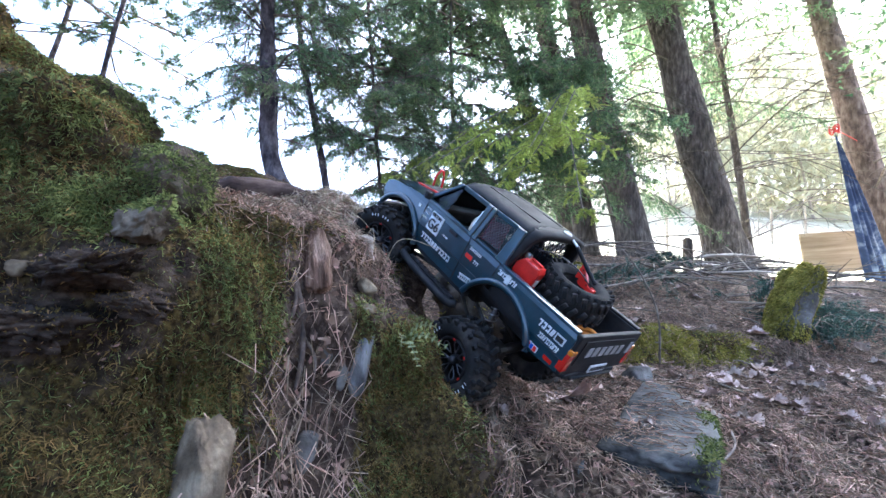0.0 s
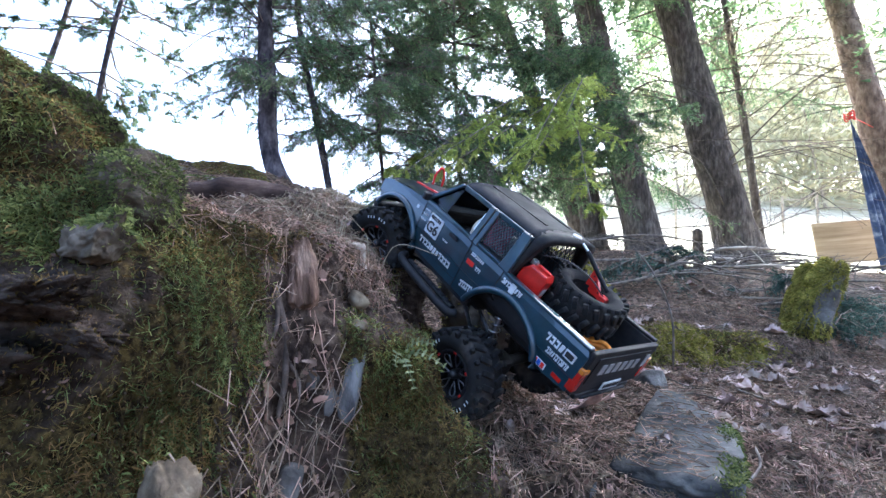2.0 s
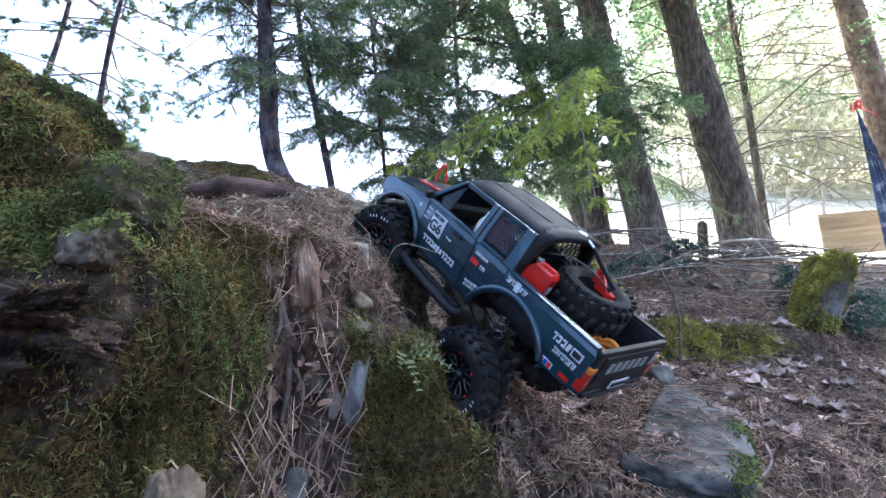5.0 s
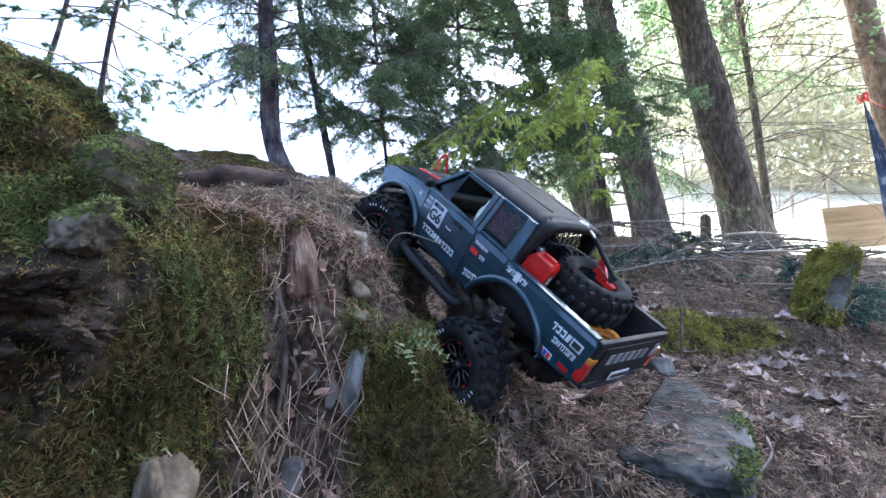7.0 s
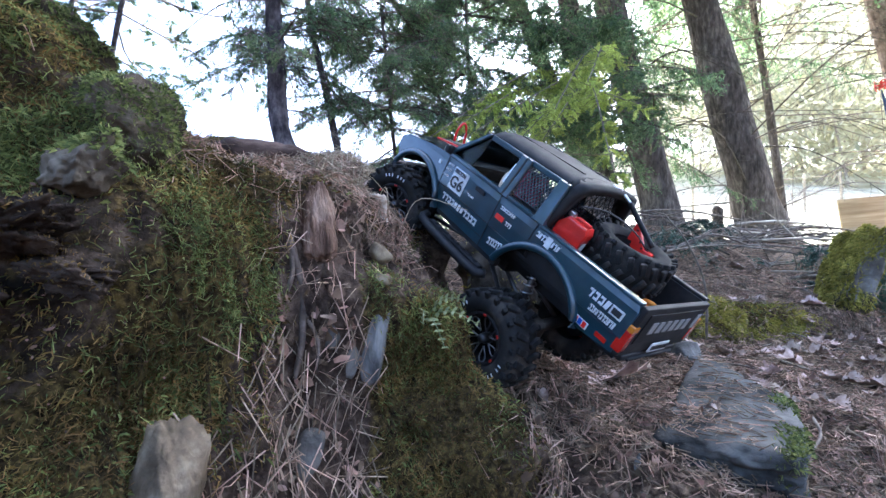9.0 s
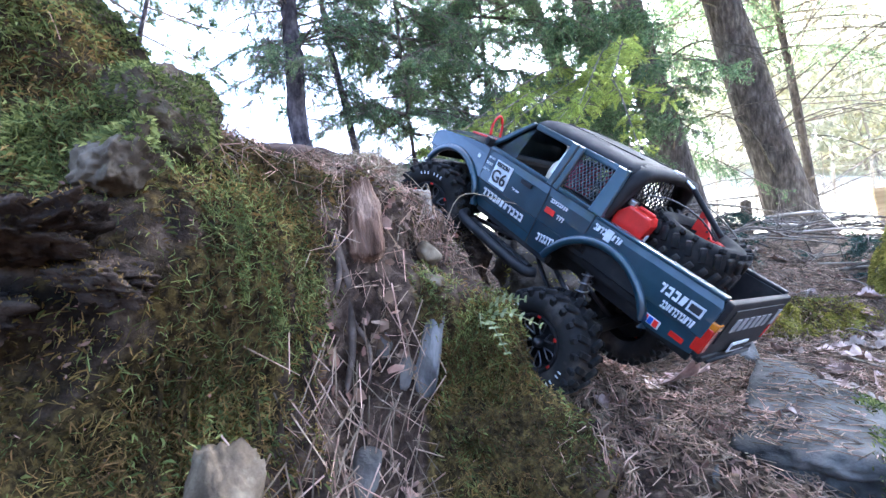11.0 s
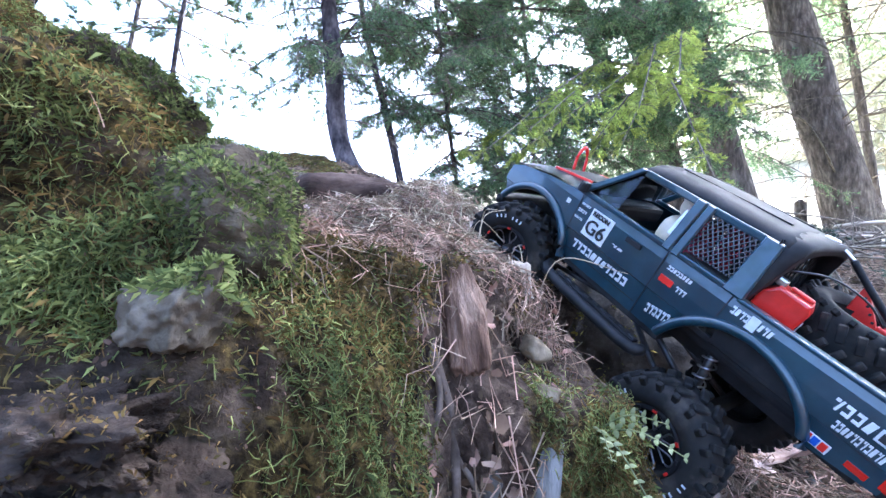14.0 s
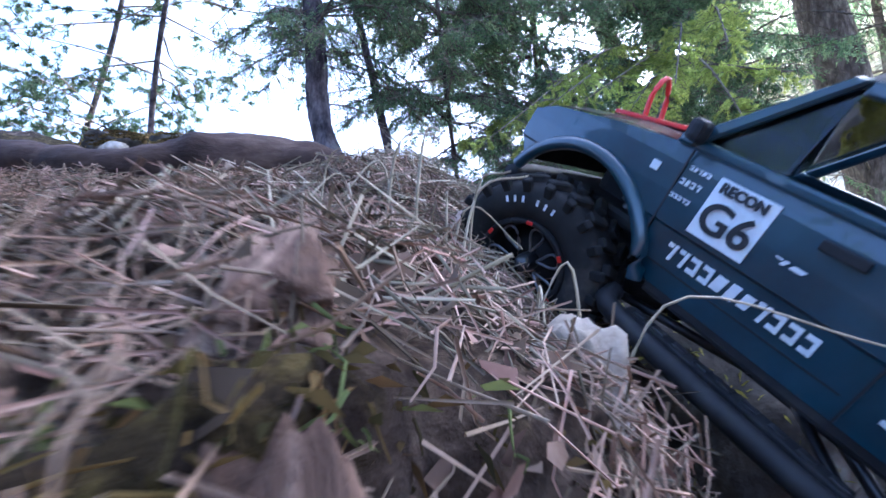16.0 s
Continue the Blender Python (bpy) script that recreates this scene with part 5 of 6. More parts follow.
def wheel_parts(root, side):
    """Tyre with blocks, spoked rim, hub, ring bolts; the outer face looks along +y times side."""
    w = 0.0265
    prof = [(0.036, -w * 0.75), (0.043, -w * 1.05), (0.053, -w * 1.1), (0.061, -w), (0.0655, -w * 0.75), (0.0665, 0), (0.0655, w * 0.75), (0.061, w), (0.053, w * 1.1), (0.043, w * 1.05), (0.036, w * 0.75)]
    v, q = spin_arrays(prof, 64)
    tyre = mesh_np("tyre", v, None, q, M_RUBBER, root, True)
    lug = box_bm((0, 0, 0), (0.0088, 0.021, 0.0062), 0.0012, segments=1)
    lug_me = bpy.data.meshes.new("tread_block")
    lug.to_mesh(lug_me)
    lug.free()
    lug_me.materials.append(M_RUBBER)
    sh = box_bm((0, 0, 0), (0.007, 0.0065, 0.0125), 0.001, segments=1)
    sh_me = bpy.data.meshes.new("tread_block")
    sh.to_mesh(sh_me)
    sh.free()
    sh_me.materials.append(M_RUBBER)
    for k in range(22):
        for row, (y, da, skew) in enumerate(((-0.0125, 0.0, 24), (0.0125, 0.5, -24))):
            ob = new("tread_block", lug_me)
            ob.parent = tyre
            ob.matrix_basis = pose(0, 0, 0, 0, 360 * (k + da) / 22, 0) @ pose(0, y, 0.068, 0, 0, skew)
            ob = new("tread_block", sh_me)
            ob.parent = tyre
            ob.matrix_basis = pose(0, 0, 0, 0, 360 * (k + da) / 22, 0) @ pose(0, math.copysign(0.0262, y), 0.0632, math.copysign(28, -y), 0, 0)
    s = side
    v, q = spin_arrays([(0.037, -w * 0.7), (0.0385, w * 0.82), (0.037, w * 0.92), (0.0335, w * 0.92), (0.032, w * 0.5), (0.03, -w * 0.2), (0.03, -w * 0.7)], 48)
    v[:, 1] *= s
    rim = mesh_np("rim", v, None, q if s > 0 else q[:, ::-1], M_BLACK, root, True)
    v, q = spin_arrays([(0.0, w * 0.1), (0.031, w * 0.05), (0.031, -w * 0.1), (0, -w * 0.1)], 32)
    v[:, 1] *= s
    mesh_np("brake_disc", v, None, q, M_BLACK, rim, True)
    for k in range(7):
        a = 2 * math.pi * k / 7
        ring = []
        for u in np.linspace(0, 2 * math.pi, 16):
            rr = 0.0215 + 0.0105 * math.cos(u)
            aa = a + 0.36 * math.sin(u) * (0.55 + 0.25 * math.cos(u))
            ring.append((rr * math.cos(aa), s * (w * 0.62 + 0.0025 * math.cos(u)), rr * math.sin(aa)))
        v, q = tube_arrays(ring, 0.0011, 6)
        mesh_np("spoke", v, None, q, M_SPOKE, rim, True)
    v, q = spin_arrays([(0.0, w * 0.85), (0.004, w * 0.85), (0.0065, w * 0.7), (0.008, w * 0.5), (0.008, 0)], 20)
    v[:, 1] *= s
    mesh_np("hub", v, None, q, M_STEEL, rim, True)
    for k in range(12):
        a = 2 * math.pi * k / 12
        part("ring_bolt", box_bm((0.0355 * math.cos(a), s * w * 0.94, 0.0355 * math.sin(a)), (0.005, 0.0018, 0.003), 0.0006, Matrix.Rotation(-a, 4, "Y") @ pose(0, 0, 0, 0, 90, 0)), M_RED if k % 2 else M_BLACK, rim)
    # raised pale marks round the sidewall
    for a0, cnt in ((-1.9, 6), (1.2, 5)):
        for k in range(cnt):
            a = a0 + 0.13 * k + (0.1 if k > 2 else 0)
            part("sidewall_mark", box_bm((0, 0, 0), (0.0018, 0.0008, 0.0046), 0, Matrix.Identity(4)), M_WHITE, tyre).matrix_basis = (
                Matrix.Rotation(a, 4, "Y") @ pose(0.053, s * w * 1.105, 0, 0, 90, 0))


def arc(cx, cz, r, a0, a1, n):
    return [(cx + r * math.cos(radians(a0 + (a1 - a0) * k / n)), cz + r * math.sin(radians(a0 + (a1 - a0) * k / n))) for k in range(n + 1)]


def flank_y(z):
    """Half width of the body at a height: full at the waist, drawn in above and below a crease."""
    return float(np.interp(z, (0.04, 0.062, 0.0815, 0.0835, 0.102, 0.12, 0.131), (0.0905, 0.0928, 0.0942, 0.0956, 0.0957, 0.0946, 0.0918)))


def flank_bm(outline, side):
    """One side of the body, bent to flank_y, with the crease along the doors."""
    bm = slab_bm(outline, 0.089, 0.0955)
    for z in (0.056, 0.068, 0.0815, 0.0835, 0.093, 0.102, 0.111, 0.12, 0.126):
        bmesh.ops.bisect_plane(bm, geom=bm.verts[:] + bm.edges[:] + bm.faces[:], plane_co=(0, 0, z), plane_no=(0, 0, 1))
    for v in bm.verts:
        v.co.y = side * (flank_y(v.co.z) - (0.0055 if v.co.y < 0.092 else 0.0))
    bmesh.ops.recalc_face_normals(bm, faces=bm.faces[:])
    return bm


def sticker(parent, x, z, w, h, material=None, skew=0.0, lift=0.0009, name="sticker"):
    """A flat mark on the body's left flank: centre, width along the body, height."""
    lift += max(flank_y(z), flank_y(z + h / 4), flank_y(z - h / 4)) - (flank_y(z + h / 2) + flank_y(z - h / 2)) / 2
    hi, lo = flank_y(z + h / 2) + lift, flank_y(z - h / 2) + lift
    c = [(x + w / 2 + skew, hi, z + h / 2), (x - w / 2 + skew, hi, z + h / 2), (x - w / 2 - skew, lo, z - h / 2), (x + w / 2 - skew, lo, z - h / 2)]
    bm = bmesh.new()
    a = [bm.verts.new(p) for p in c]
    b = [bm.verts.new((p[0], p[1] - 0.0012, p[2])) for p in c]
    bm.faces.new(a), bm.faces.new(b[::-1])
    for k in range(4):
        bm.faces.new((a[k], b[k], b[(k + 1) % 4], a[(k + 1) % 4]))
    bmesh.ops.recalc_face_normals(bm, faces=bm.faces[:])
    return part(name, bm, material or M_WHITE, parent)


def mark_row(parent, x0, x1, z, h, n, seed, material=None, tilt=0.0):
    """A row of small upright bars where a trade mark stands."""
    rng = np.random.default_rng(seed)
    step = (x1 - x0) / n
    for k in range(n):
        x, zz, w = x0 + (k + 0.5) * step, z + tilt * (k - n / 2), abs(step)
        kind = rng.integers(3)
        if kind == 0:
            sticker(parent, x, zz, w * rng.uniform(0.5, 0.75), h * rng.uniform(0.8, 1.0), material, -0.1 * w)
        elif kind == 1:
            sticker(parent, x + 0.22 * step, zz, w * 0.26, h, material, -0.1 * w)
            sticker(parent, x - 0.15 * step, zz + h * 0.36, w * 0.4, h * 0.26, material)
        else:
            sticker(parent, x, zz + h * 0.36, w * 0.74, h * 0.26, material)
            sticker(parent, x, zz - h * 0.36, w * 0.74, h * 0.26, material)
            sticker(parent, x + 0.25 * step, zz, w * 0.24, h, material)


def letters(text, size, m, material, parent, name):
    cu = bpy.data.curves.new(name, "FONT")
    cu.body, cu.size, cu.extrude, cu.align_x, cu.align_y = text, size, 0.0004, "CENTER", "CENTER"
    cu.offset = 0.0004
    tmp = new(name, cu)
    me = bpy.data.meshes.new_from_object(tmp.evaluated_get(bpy.context.evaluated_depsgraph_get()))
    bpy.data.objects.remove(tmp)
    me.materials.append(material)
    ob = new(name, me)
    ob.parent, ob.matrix_basis = parent, m
    return ob


TRUCK = Matrix.Translation((-0.007, 0.954, 0.543)) @ Matrix.Rotation(radians(136.0), 4, "Z") @ Matrix.Rotation(radians(-35.8), 4, "Y") @ Matrix.Rotation(radians(-1.3), 4, "X") @ Matrix.Scale(1.03, 4)


def model_truck():
    root = root_of("model_truck", TRUCK, "dark teal scale-model pickup truck climbing the bank", "model truck")
    outline = ([(0.236, 0.066), (0.246, 0.085), (0.242, 0.107), (0.222, 0.116), (0.16, 0.126), (0.112, 0.131), (-0.1, 0.131), (-0.28, 0.128), (-0.285, 0.12), (-0.283, 0.062), (-0.232, 0.056)]
               + arc(-0.152, 0.022, 0.083, 156, 22, 18) + [(-0.07, 0.044), (0.086, 0.044)] + arc(0.165, 0.022, 0.078, 163, 32, 18))
    body = part("body", flank_bm(outline, 1), M_PAINT, root)
    part("flank", flank_bm(outline, -1), M_PAINT, root)
    for s in (1, -1):
        for cx, r, a0, a1 in ((-0.152, 0.084, 158, 18), (0.165, 0.079, 166, 28)):
            p = [(x, s * 0.0965, z) for x, z in arc(cx, 0.022, r, a0, a1, 22)]
            v, q = tube_arrays(p, 0.0055, 8)
            mesh_np("wheel_arch", v, None, q, M_PAINT, body if s > 0 else root, True)
    # hood, nose
    bm = bmesh.new()
    n, rows = 9, []
    for x, z in ((0.112, 0.131), (0.16, 0.128), (0.216, 0.1185), (0.239, 0.111)):
        rows.append([bm.verts.new((x, 0.092 * (2 * k / (n - 1) - 1), z + 0.0055 * (1 - (2 * k / (n - 1) - 1) ** 4))) for k in range(n)])
    for a, b in zip(rows, rows[1:]):
        for k in range(n - 1):
            bm.faces.new((a[k], b[k], b[k + 1], a[k + 1]))
    bmesh.ops.solidify(bm, geom=bm.faces[:], thickness=0.003)
    bmesh.ops.recalc_face_normals(bm, faces=bm.faces[:])
    hood = part("hood", bm, M_PAINT, root, smooth=True)
    part("hood_panel", box_bm((0.165, 0, 0.1335), (0.07, 0.1, 0.003), 0.001, pose(0, 0, 0, 0, 8, 0)), M_BLACK, hood, "matt black hood panel")
    for y in (-0.052, 0.052):
        part("hood_stripe", box_bm((0.165, y, 0.1335), (0.07, 0.005, 0.0034), 0.0008, pose(0, 0, 0, 0, 8, 0)), M_RED, hood, "red stripe")
    nose = part("grille", box_bm((0.239, 0, 0.087), (0.008, 0.17, 0.044), 0.002), M_BLACK, root)
    for s in (1, -1):
        part("headlight", box_bm((0.2435, s * 0.066, 0.093), (0.004, 0.034, 0.02), 0.0015), M_METAL, nose)
    for k in range(5):
        part("grille_bar", box_bm((0.244, 0, 0.077 + 0.006 * k), (0.003, 0.085, 0.0022), 0.0006), M_STEEL, nose)
    pipe("front_bumper", [(0.25, -0.085, 0.045), (0.259, -0.05, 0.045), (0.262, 0, 0.045), (0.259, 0.05, 0.045), (0.25, 0.085, 0.045)], 0.008, M_BLACK, root)
    pipe("tow_hoop", [(0.2, -0.012, 0.125), (0.206, -0.011, 0.15), (0.208, 0, 0.165), (0.206, 0.011, 0.15), (0.2, 0.012, 0.125)], 0.0024, M_RED, root, label="orange-red tow hoop")
    # cab
    bm = bmesh.new()
    rows = []
    for x, dz in ((0.056, -0.008), (0.05, -0.003), (0.03, 0.0), (-0.02, 0.001), (-0.07, 0.0), (-0.105, -0.0005), (-0.119, -0.002)):
        rows.append([bm.verts.new((x, y, z + dz)) for y, z in ((0.0745, 0.1895), (0.0735, 0.1945), (0.069, 0.2), (0.058, 0.204), (0.035, 0.2065), (0, 0.2075), (-0.035, 0.2065), (-0.058, 0.204), (-0.069, 0.2), (-0.0735, 0.1945), (-0.0745, 0.1895))])
    for a, b in zip(rows, rows[1:]):
        for k in range(10):
            bm.faces.new((a[k], b[k], b[k + 1], a[k + 1]))
    bmesh.ops.recalc_face_normals(bm, faces=bm.faces[:])
    bmesh.ops.solidify(bm, geom=bm.faces[:], thickness=0.003)
    cab = part("roof", bm, M_BLACK, root, "matt black roof", True)
    for s in (1, -1):
        part("roof_rib", box_bm((-0.033, s * 0.034, 0.2067), (0.13, 0.006, 0.002), 0.0008), M_BLACK, cab)
        y0, y1 = s * 0.0935, s * 0.0755
        def pillar(name, xa, xb, xc, xd):
            c = [(xa, y0, 0.13), (xb, y0, 0.13), (xd, y1, 0.1915), (xc, y1, 0.1915)]
            return part(name, quad_plate(c if s < 0 else c[::-1], 0.005), M_PAINT, root)
        pillar("front_pillar", 0.114, 0.102, 0.055, 0.046)
        pillar("middle_pillar", -0.024, -0.0345, -0.022, -0.034)
        pillar("quarter_pillar", -0.0355, -0.046, -0.035, -0.045)
        pillar("rear_pillar", -0.1, -0.122, -0.0985, -0.117)
        part("belt_rail", box_bm((-0.004, s * 0.0925, 0.1335), (0.235, 0.006, 0.007), 0.002), M_PAINT, root)
        part("window_header", box_bm((-0.034, s * 0.0758, 0.1885), (0.166, 0.005, 0.0085), 0.002), M_PAINT, root)
        # wire screen in the rear quarter
        grid = part("window_screen", quad_plate([(-0.047, s * 0.0915, 0.1365), (-0.1, s * 0.0915, 0.1365), (-0.097, s * 0.0748, 0.141), (-0.047, s * 0.0915, 0.1395)], 0.001), M_BLACK, root)
        def on_side(u, w):
            return (-0.0455 - 0.054 * u, s * (0.0902 - 0.0145 * w), 0.1415 + 0.0475 * w)
        for k in range(-8, 12):
            for d in (1, -1):
                pts = []
                for w in (0.0, 1.0):
                    u = k / 9 + (w if d > 0 else 1 - w) * 0.75
                    pts.append((u, w))
                (u0, w0), (u1, w1) = pts
                lo = [(u, w) for u, w in ((u0, w0), (u1, w1))]
                cl = []
                for u, w in lo:
                    if u < 0 or u > 1:
                        uu = min(1, max(0, u))
                        w = w0 + (w1 - w0) * (uu - u0) / (u1 - u0)
                        u = uu
                    cl.append((u, min(1, max(0, w))))
                if abs(cl[0][0] - cl[1][0]) < 0.03:
                    continue
                v, q = tube_arrays([on_side(*cl[0]), on_side(*cl[1])], 0.0009, 4)
                mesh_np("screen_wire", v, None, q, M_STEEL, grid)
    part("windscreen", quad_plate([(0.111, -0.086, 0.132), (0.111, 0.086, 0.132), (0.053, 0.07, 0.194), (0.053, -0.07, 0.194)], 0.0015), M_GLASS, root)
    part("door_window", quad_plate([(0.098, 0.0915, 0.134), (0.05, 0.0915, 0.134), (0.048, 0.076, 0.188), (0.052, 0.076, 0.188)], 0.001), M_GLASS, root)
    part("dashboard", box_bm((0.1, 0, 0.118), (0.03, 0.165, 0.022), 0.006), M_BLACK, root)
    part("cab_floor", box_bm((-0.01, 0, 0.075), (0.22, 0.17, 0.006), 0.001), M_BLACK, root)
    for s in (1, -1):
        seat = part("seat", box_bm((-0.005, s * 0.042, 0.11), (0.05, 0.05, 0.04), 0.008), M_BLACK, root)
        part("seat_back", box_bm((-0.035, s * 0.042, 0.14), (0.014, 0.048, 0.07), 0.006), M_CLOTH_RED, seat)
    part("roll_cage", box_bm((-0.045, 0, 0.175), (0.006, 0.14, 0.006), 0.002), M_BLACK, root)
    part("door_mirror", box_bm((0.1, 0.103, 0.141), (0.01, 0.014, 0.014), 0.004), M_BLACK, root)
    # rear hoop and screen behind the cab
    arch = curve_points([(-0.0925, 0.128), (-0.088, 0.15), (-0.0805, 0.176), (-0.07, 0.1975), (-0.045, 0.2045), (0, 0.2065), (0.045, 0.2045), (0.07, 0.1975), (0.0805, 0.176), (0.088, 0.15), (0.0925, 0.128)], 33)
    v = []
    for y, z in arch:
        iy, iz = y * 0.84, 0.128 + (z - 0.128) * 0.84
        back = -0.12 - 0.014 * (z - 0.128) / 0.079
        v += [(-0.106, y, z), (back, y * 0.985, z - 0.001), (back, iy, iz), (-0.106, iy, iz)]
    q = [(k * 4 + j, k * 4 + (j + 1) % 4, k * 4 + 4 + (j + 1) % 4, k * 4 + 4 + j) for k in range(32) for j in range(4)]
    q += [(3, 2, 1, 0), (128, 129, 130, 131)]
    hoop = mesh_np("rear_hoop", v, None, q, M_BLACK, root)
    for k in range(13):
        y = -0.078 + 0.013 * k
        for d in (1, -1):
            y2 = max(-0.08, min(0.08, y + d * 0.035))
            v, q = tube_arrays([(-0.112, y, 0.13), (-0.112, y2, 0.196)], 0.0008, 4)
            mesh_np("screen_wire", v, None, q, M_BLACK, hoop)
    # load bed
    bed = part("load_bed", box_bm((-0.2, 0, 0.077), (0.165, 0.176, 0.005), 0.001), M_BLACK, root)
    for s in (1, -1):
        part("bed_wall", box_bm((-0.2, s * 0.0865, 0.103), (0.165, 0.004, 0.05), 0.001), M_BLACK, bed)
        part("bed_rail", box_bm((-0.2, s * 0.0915, 0.1305), (0.166, 0.0115, 0.005), 0.0018), M_BLACK if s < 0 else M_PAINT, bed)
        part("wheel_box", box_bm((-0.152, s * 0.074, 0.09), (0.09, 0.022, 0.024), 0.006), M_BLACK, bed)
    part("bed_front", box_bm((-0.12, 0, 0.103), (0.004, 0.176, 0.05), 0.001), M_BLACK, bed)
    gate = part("tailgate", box_bm((-0.286, 0, 0.0955), (0.008, 0.184, 0.068), 0.0025), M_BLACK, root, "black tailgate")
    part("tailgate_panel", box_bm((-0.2905, 0, 0.1), (0.002, 0.15, 0.042), 0.0009), M_BLACK, gate)
    for k in range(6):
        part("brand_mark", box_bm((-0.2918, 0.05 - 0.0185 * k, 0.101), (0.0012, 0.0125, 0.0165), 0.0004), M_WHITE_SHADED, gate)
    part("round_badge", box_bm((-0.2918, -0.072, 0.103), (0.0012, 0.012, 0.022), 0.0004), M_WHITE_SHADED, gate)
    plate = part("number_plate", box_bm((-0.293, -0.004, 0.0685), (0.0015, 0.05, 0.0135), 0.0005), M_WHITE, gate, "small white number plate")
    for k in range(7):
        part("plate_bar", box_bm((-0.2942, 0.0155 - 0.0065 * k, 0.0685), (0.0008, 0.0035, 0.007), 0), M_INK, plate)
    for s in (1, -1):
        lamp = part("tail_lamp", box_bm((-0.285, s * 0.0885, 0.083), (0.012, 0.0135, 0.03), 0.002), M_LAMP_RED, root)
        part("indicator", box_bm((-0.2857, s * 0.0885, 0.1005), (0.012, 0.0138, 0.0085), 0.0015), M_LAMP_AMBER, lamp)
    part("rear_bumper", box_bm((-0.286, 0, 0.056), (0.01, 0.15, 0.008), 0.003), M_BLACK, root)
    pipe("bumper_bar", [(-0.292, -0.06, 0.054), (-0.292, 0.06, 0.054)], 0.0022, M_BLACK, root)
    # side steps, frame, drive line
    for s in (1, -1):
        step = pipe("side_step", [(0.098, s * 0.092, 0.024), (0.085, s * 0.108, 0.019), (0, s * 0.11, 0.017), (-0.06, s * 0.108, 0.017), (-0.072, s * 0.095, 0.02)], 0.0072, M_BLACK, root)
        part("step_plate", box_bm((0.01, s * 0.096, 0.022), (0.14, 0.012, 0.004), 0.001), M_BLACK, step)
        for k in range(9):
            part("step_slot", box_bm((0.07 - 0.0155 * k, s * 0.0965, 0.0246), (0.009, 0.005, 0.0012), 0.0004), M_STEEL, step)
        part("frame_rail", box_bm((-0.02, s * 0.034, 0.04), (0.5, 0.007, 0.018), 0.0015), M_BLACK, root)
        part("sill", box_bm((0.005, s * 0.084, 0.042), (0.16, 0.012, 0.012), 0.003), M_BLACK, root)
    part("gearbox", box_bm((0.0, 0, 0.03), (0.11, 0.06, 0.04), 0.006), M_BLACK, root)
    part("motor_cover", box_bm((0.14, 0, 0.07), (0.1, 0.09, 0.06), 0.01), M_BLACK, root)
    part("inner_shell", box_bm((-0.02, 0, 0.062), (0.46, 0.14, 0.012), 0.004), M_BLACK, root)
    for x, za, zb in ((0.168, 0.003, 0.022), (-0.14, -0.042, -0.02)):
        axle = pipe("axle", [(x, 0.088, za), (x, -0.088, zb)], 0.0095, M_BLACK, root)
        part("differential", box_bm((x, 0.02, (za + zb) / 2), (0.036, 0.036, 0.036), 0.012, segments=3), M_BLACK, axle)
        pipe("drive_shaft", [(x * 0.85, 0.01, (za + zb) / 2 + 0.003), (0.0, 0.005, 0.025)], 0.0042, M_STEEL, root)
        for s, z in ((1, za), (-1, zb)):
            pipe("link_arm", [(x, s * 0.05, z - 0.006), (x * 0.1, s * 0.034, 0.018)], 0.0036, M_STEEL, root)
            lo, hi = np.array((x * 0.95, s * 0.06, z + 0.008)), np.array((x * 0.82, s * 0.05, 0.098))
            shock = pipe("shock_absorber", [lo, hi], 0.005, M_STEEL, root)
            u = np.linspace(0, 1, 90)
            ax = (hi - lo) / np.linalg.norm(hi - lo)
            e1 = np.cross(ax, (0, 1, 0))
            e1 /= np.linalg.norm(e1)
            e2 = np.cross(ax, e1)
            coil = lo + (hi - lo) * (0.12 + 0.7 * u)[:, None] + 0.0085 * (np.cos(u * 50)[:, None] * e1 + np.sin(u * 50)[:, None] * e2)
            v, q = tube_arrays(coil, 0.0011, 5)
            mesh_np("spring", v, None, q, M_METAL, shock, True)
    for x, y, z, steer, spin in ((0.17, 0.1, 0.001, 20, 10), (0.163, -0.098, 0.022, 16, 40), (-0.14, 0.102, -0.042, 0, 75), (-0.14, -0.098, -0.02, 0, 20)):
        wh = new("wheel")
        wh.parent = root
        wh.matrix_basis = pose(x, y, z, 0, 0, steer) @ pose(0, 0, 0, 0, spin, 0)
        wheel_parts(wh, 1 if y > 0 else -1)
    # trade marks as plain shapes, the start number as printed
    sticker(body, 0.0585, 0.105, 0.036, 0.036, name="number_panel")
    flat = Matrix(((-1, 0, 0, 0), (0, 0, 1, 0), (0, 1, 0, 0), (0, 0, 0, 1)))
    letters("G6", 0.026, Matrix.Translation((0.0585, 0.0982, 0.1)) @ flat, M_INK, body, "start_number")
    letters("RECON", 0.0082, Matrix.Translation((0.0585, 0.0982, 0.118)) @ flat, M_INK, body, "panel_word")
    mark_row(body, 0.083, -0.012, 0.07, 0.011, 11, 1)
    mark_row(body, 0.097, 0.082, 0.12, 0.0028, 5, 2)
    mark_row(body, 0.098, 0.083, 0.111, 0.004, 4, 3)
    mark_row(body, 0.099, 0.084, 0.101, 0.0028, 5, 4)
    sticker(body, 0.118, 0.112, 0.006, 0.006)
    mark_row(body, -0.043, -0.074, 0.1165, 0.005, 8, 5)
    sticker(body, -0.05, 0.1025, 0.017, 0.0075, M_RED)
    mark_row(body, -0.063, -0.076, 0.102, 0.006, 3, 6)
    mark_row(body, -0.046, -0.076, 0.066, 0.011, 6, 7, None, 0.0008)
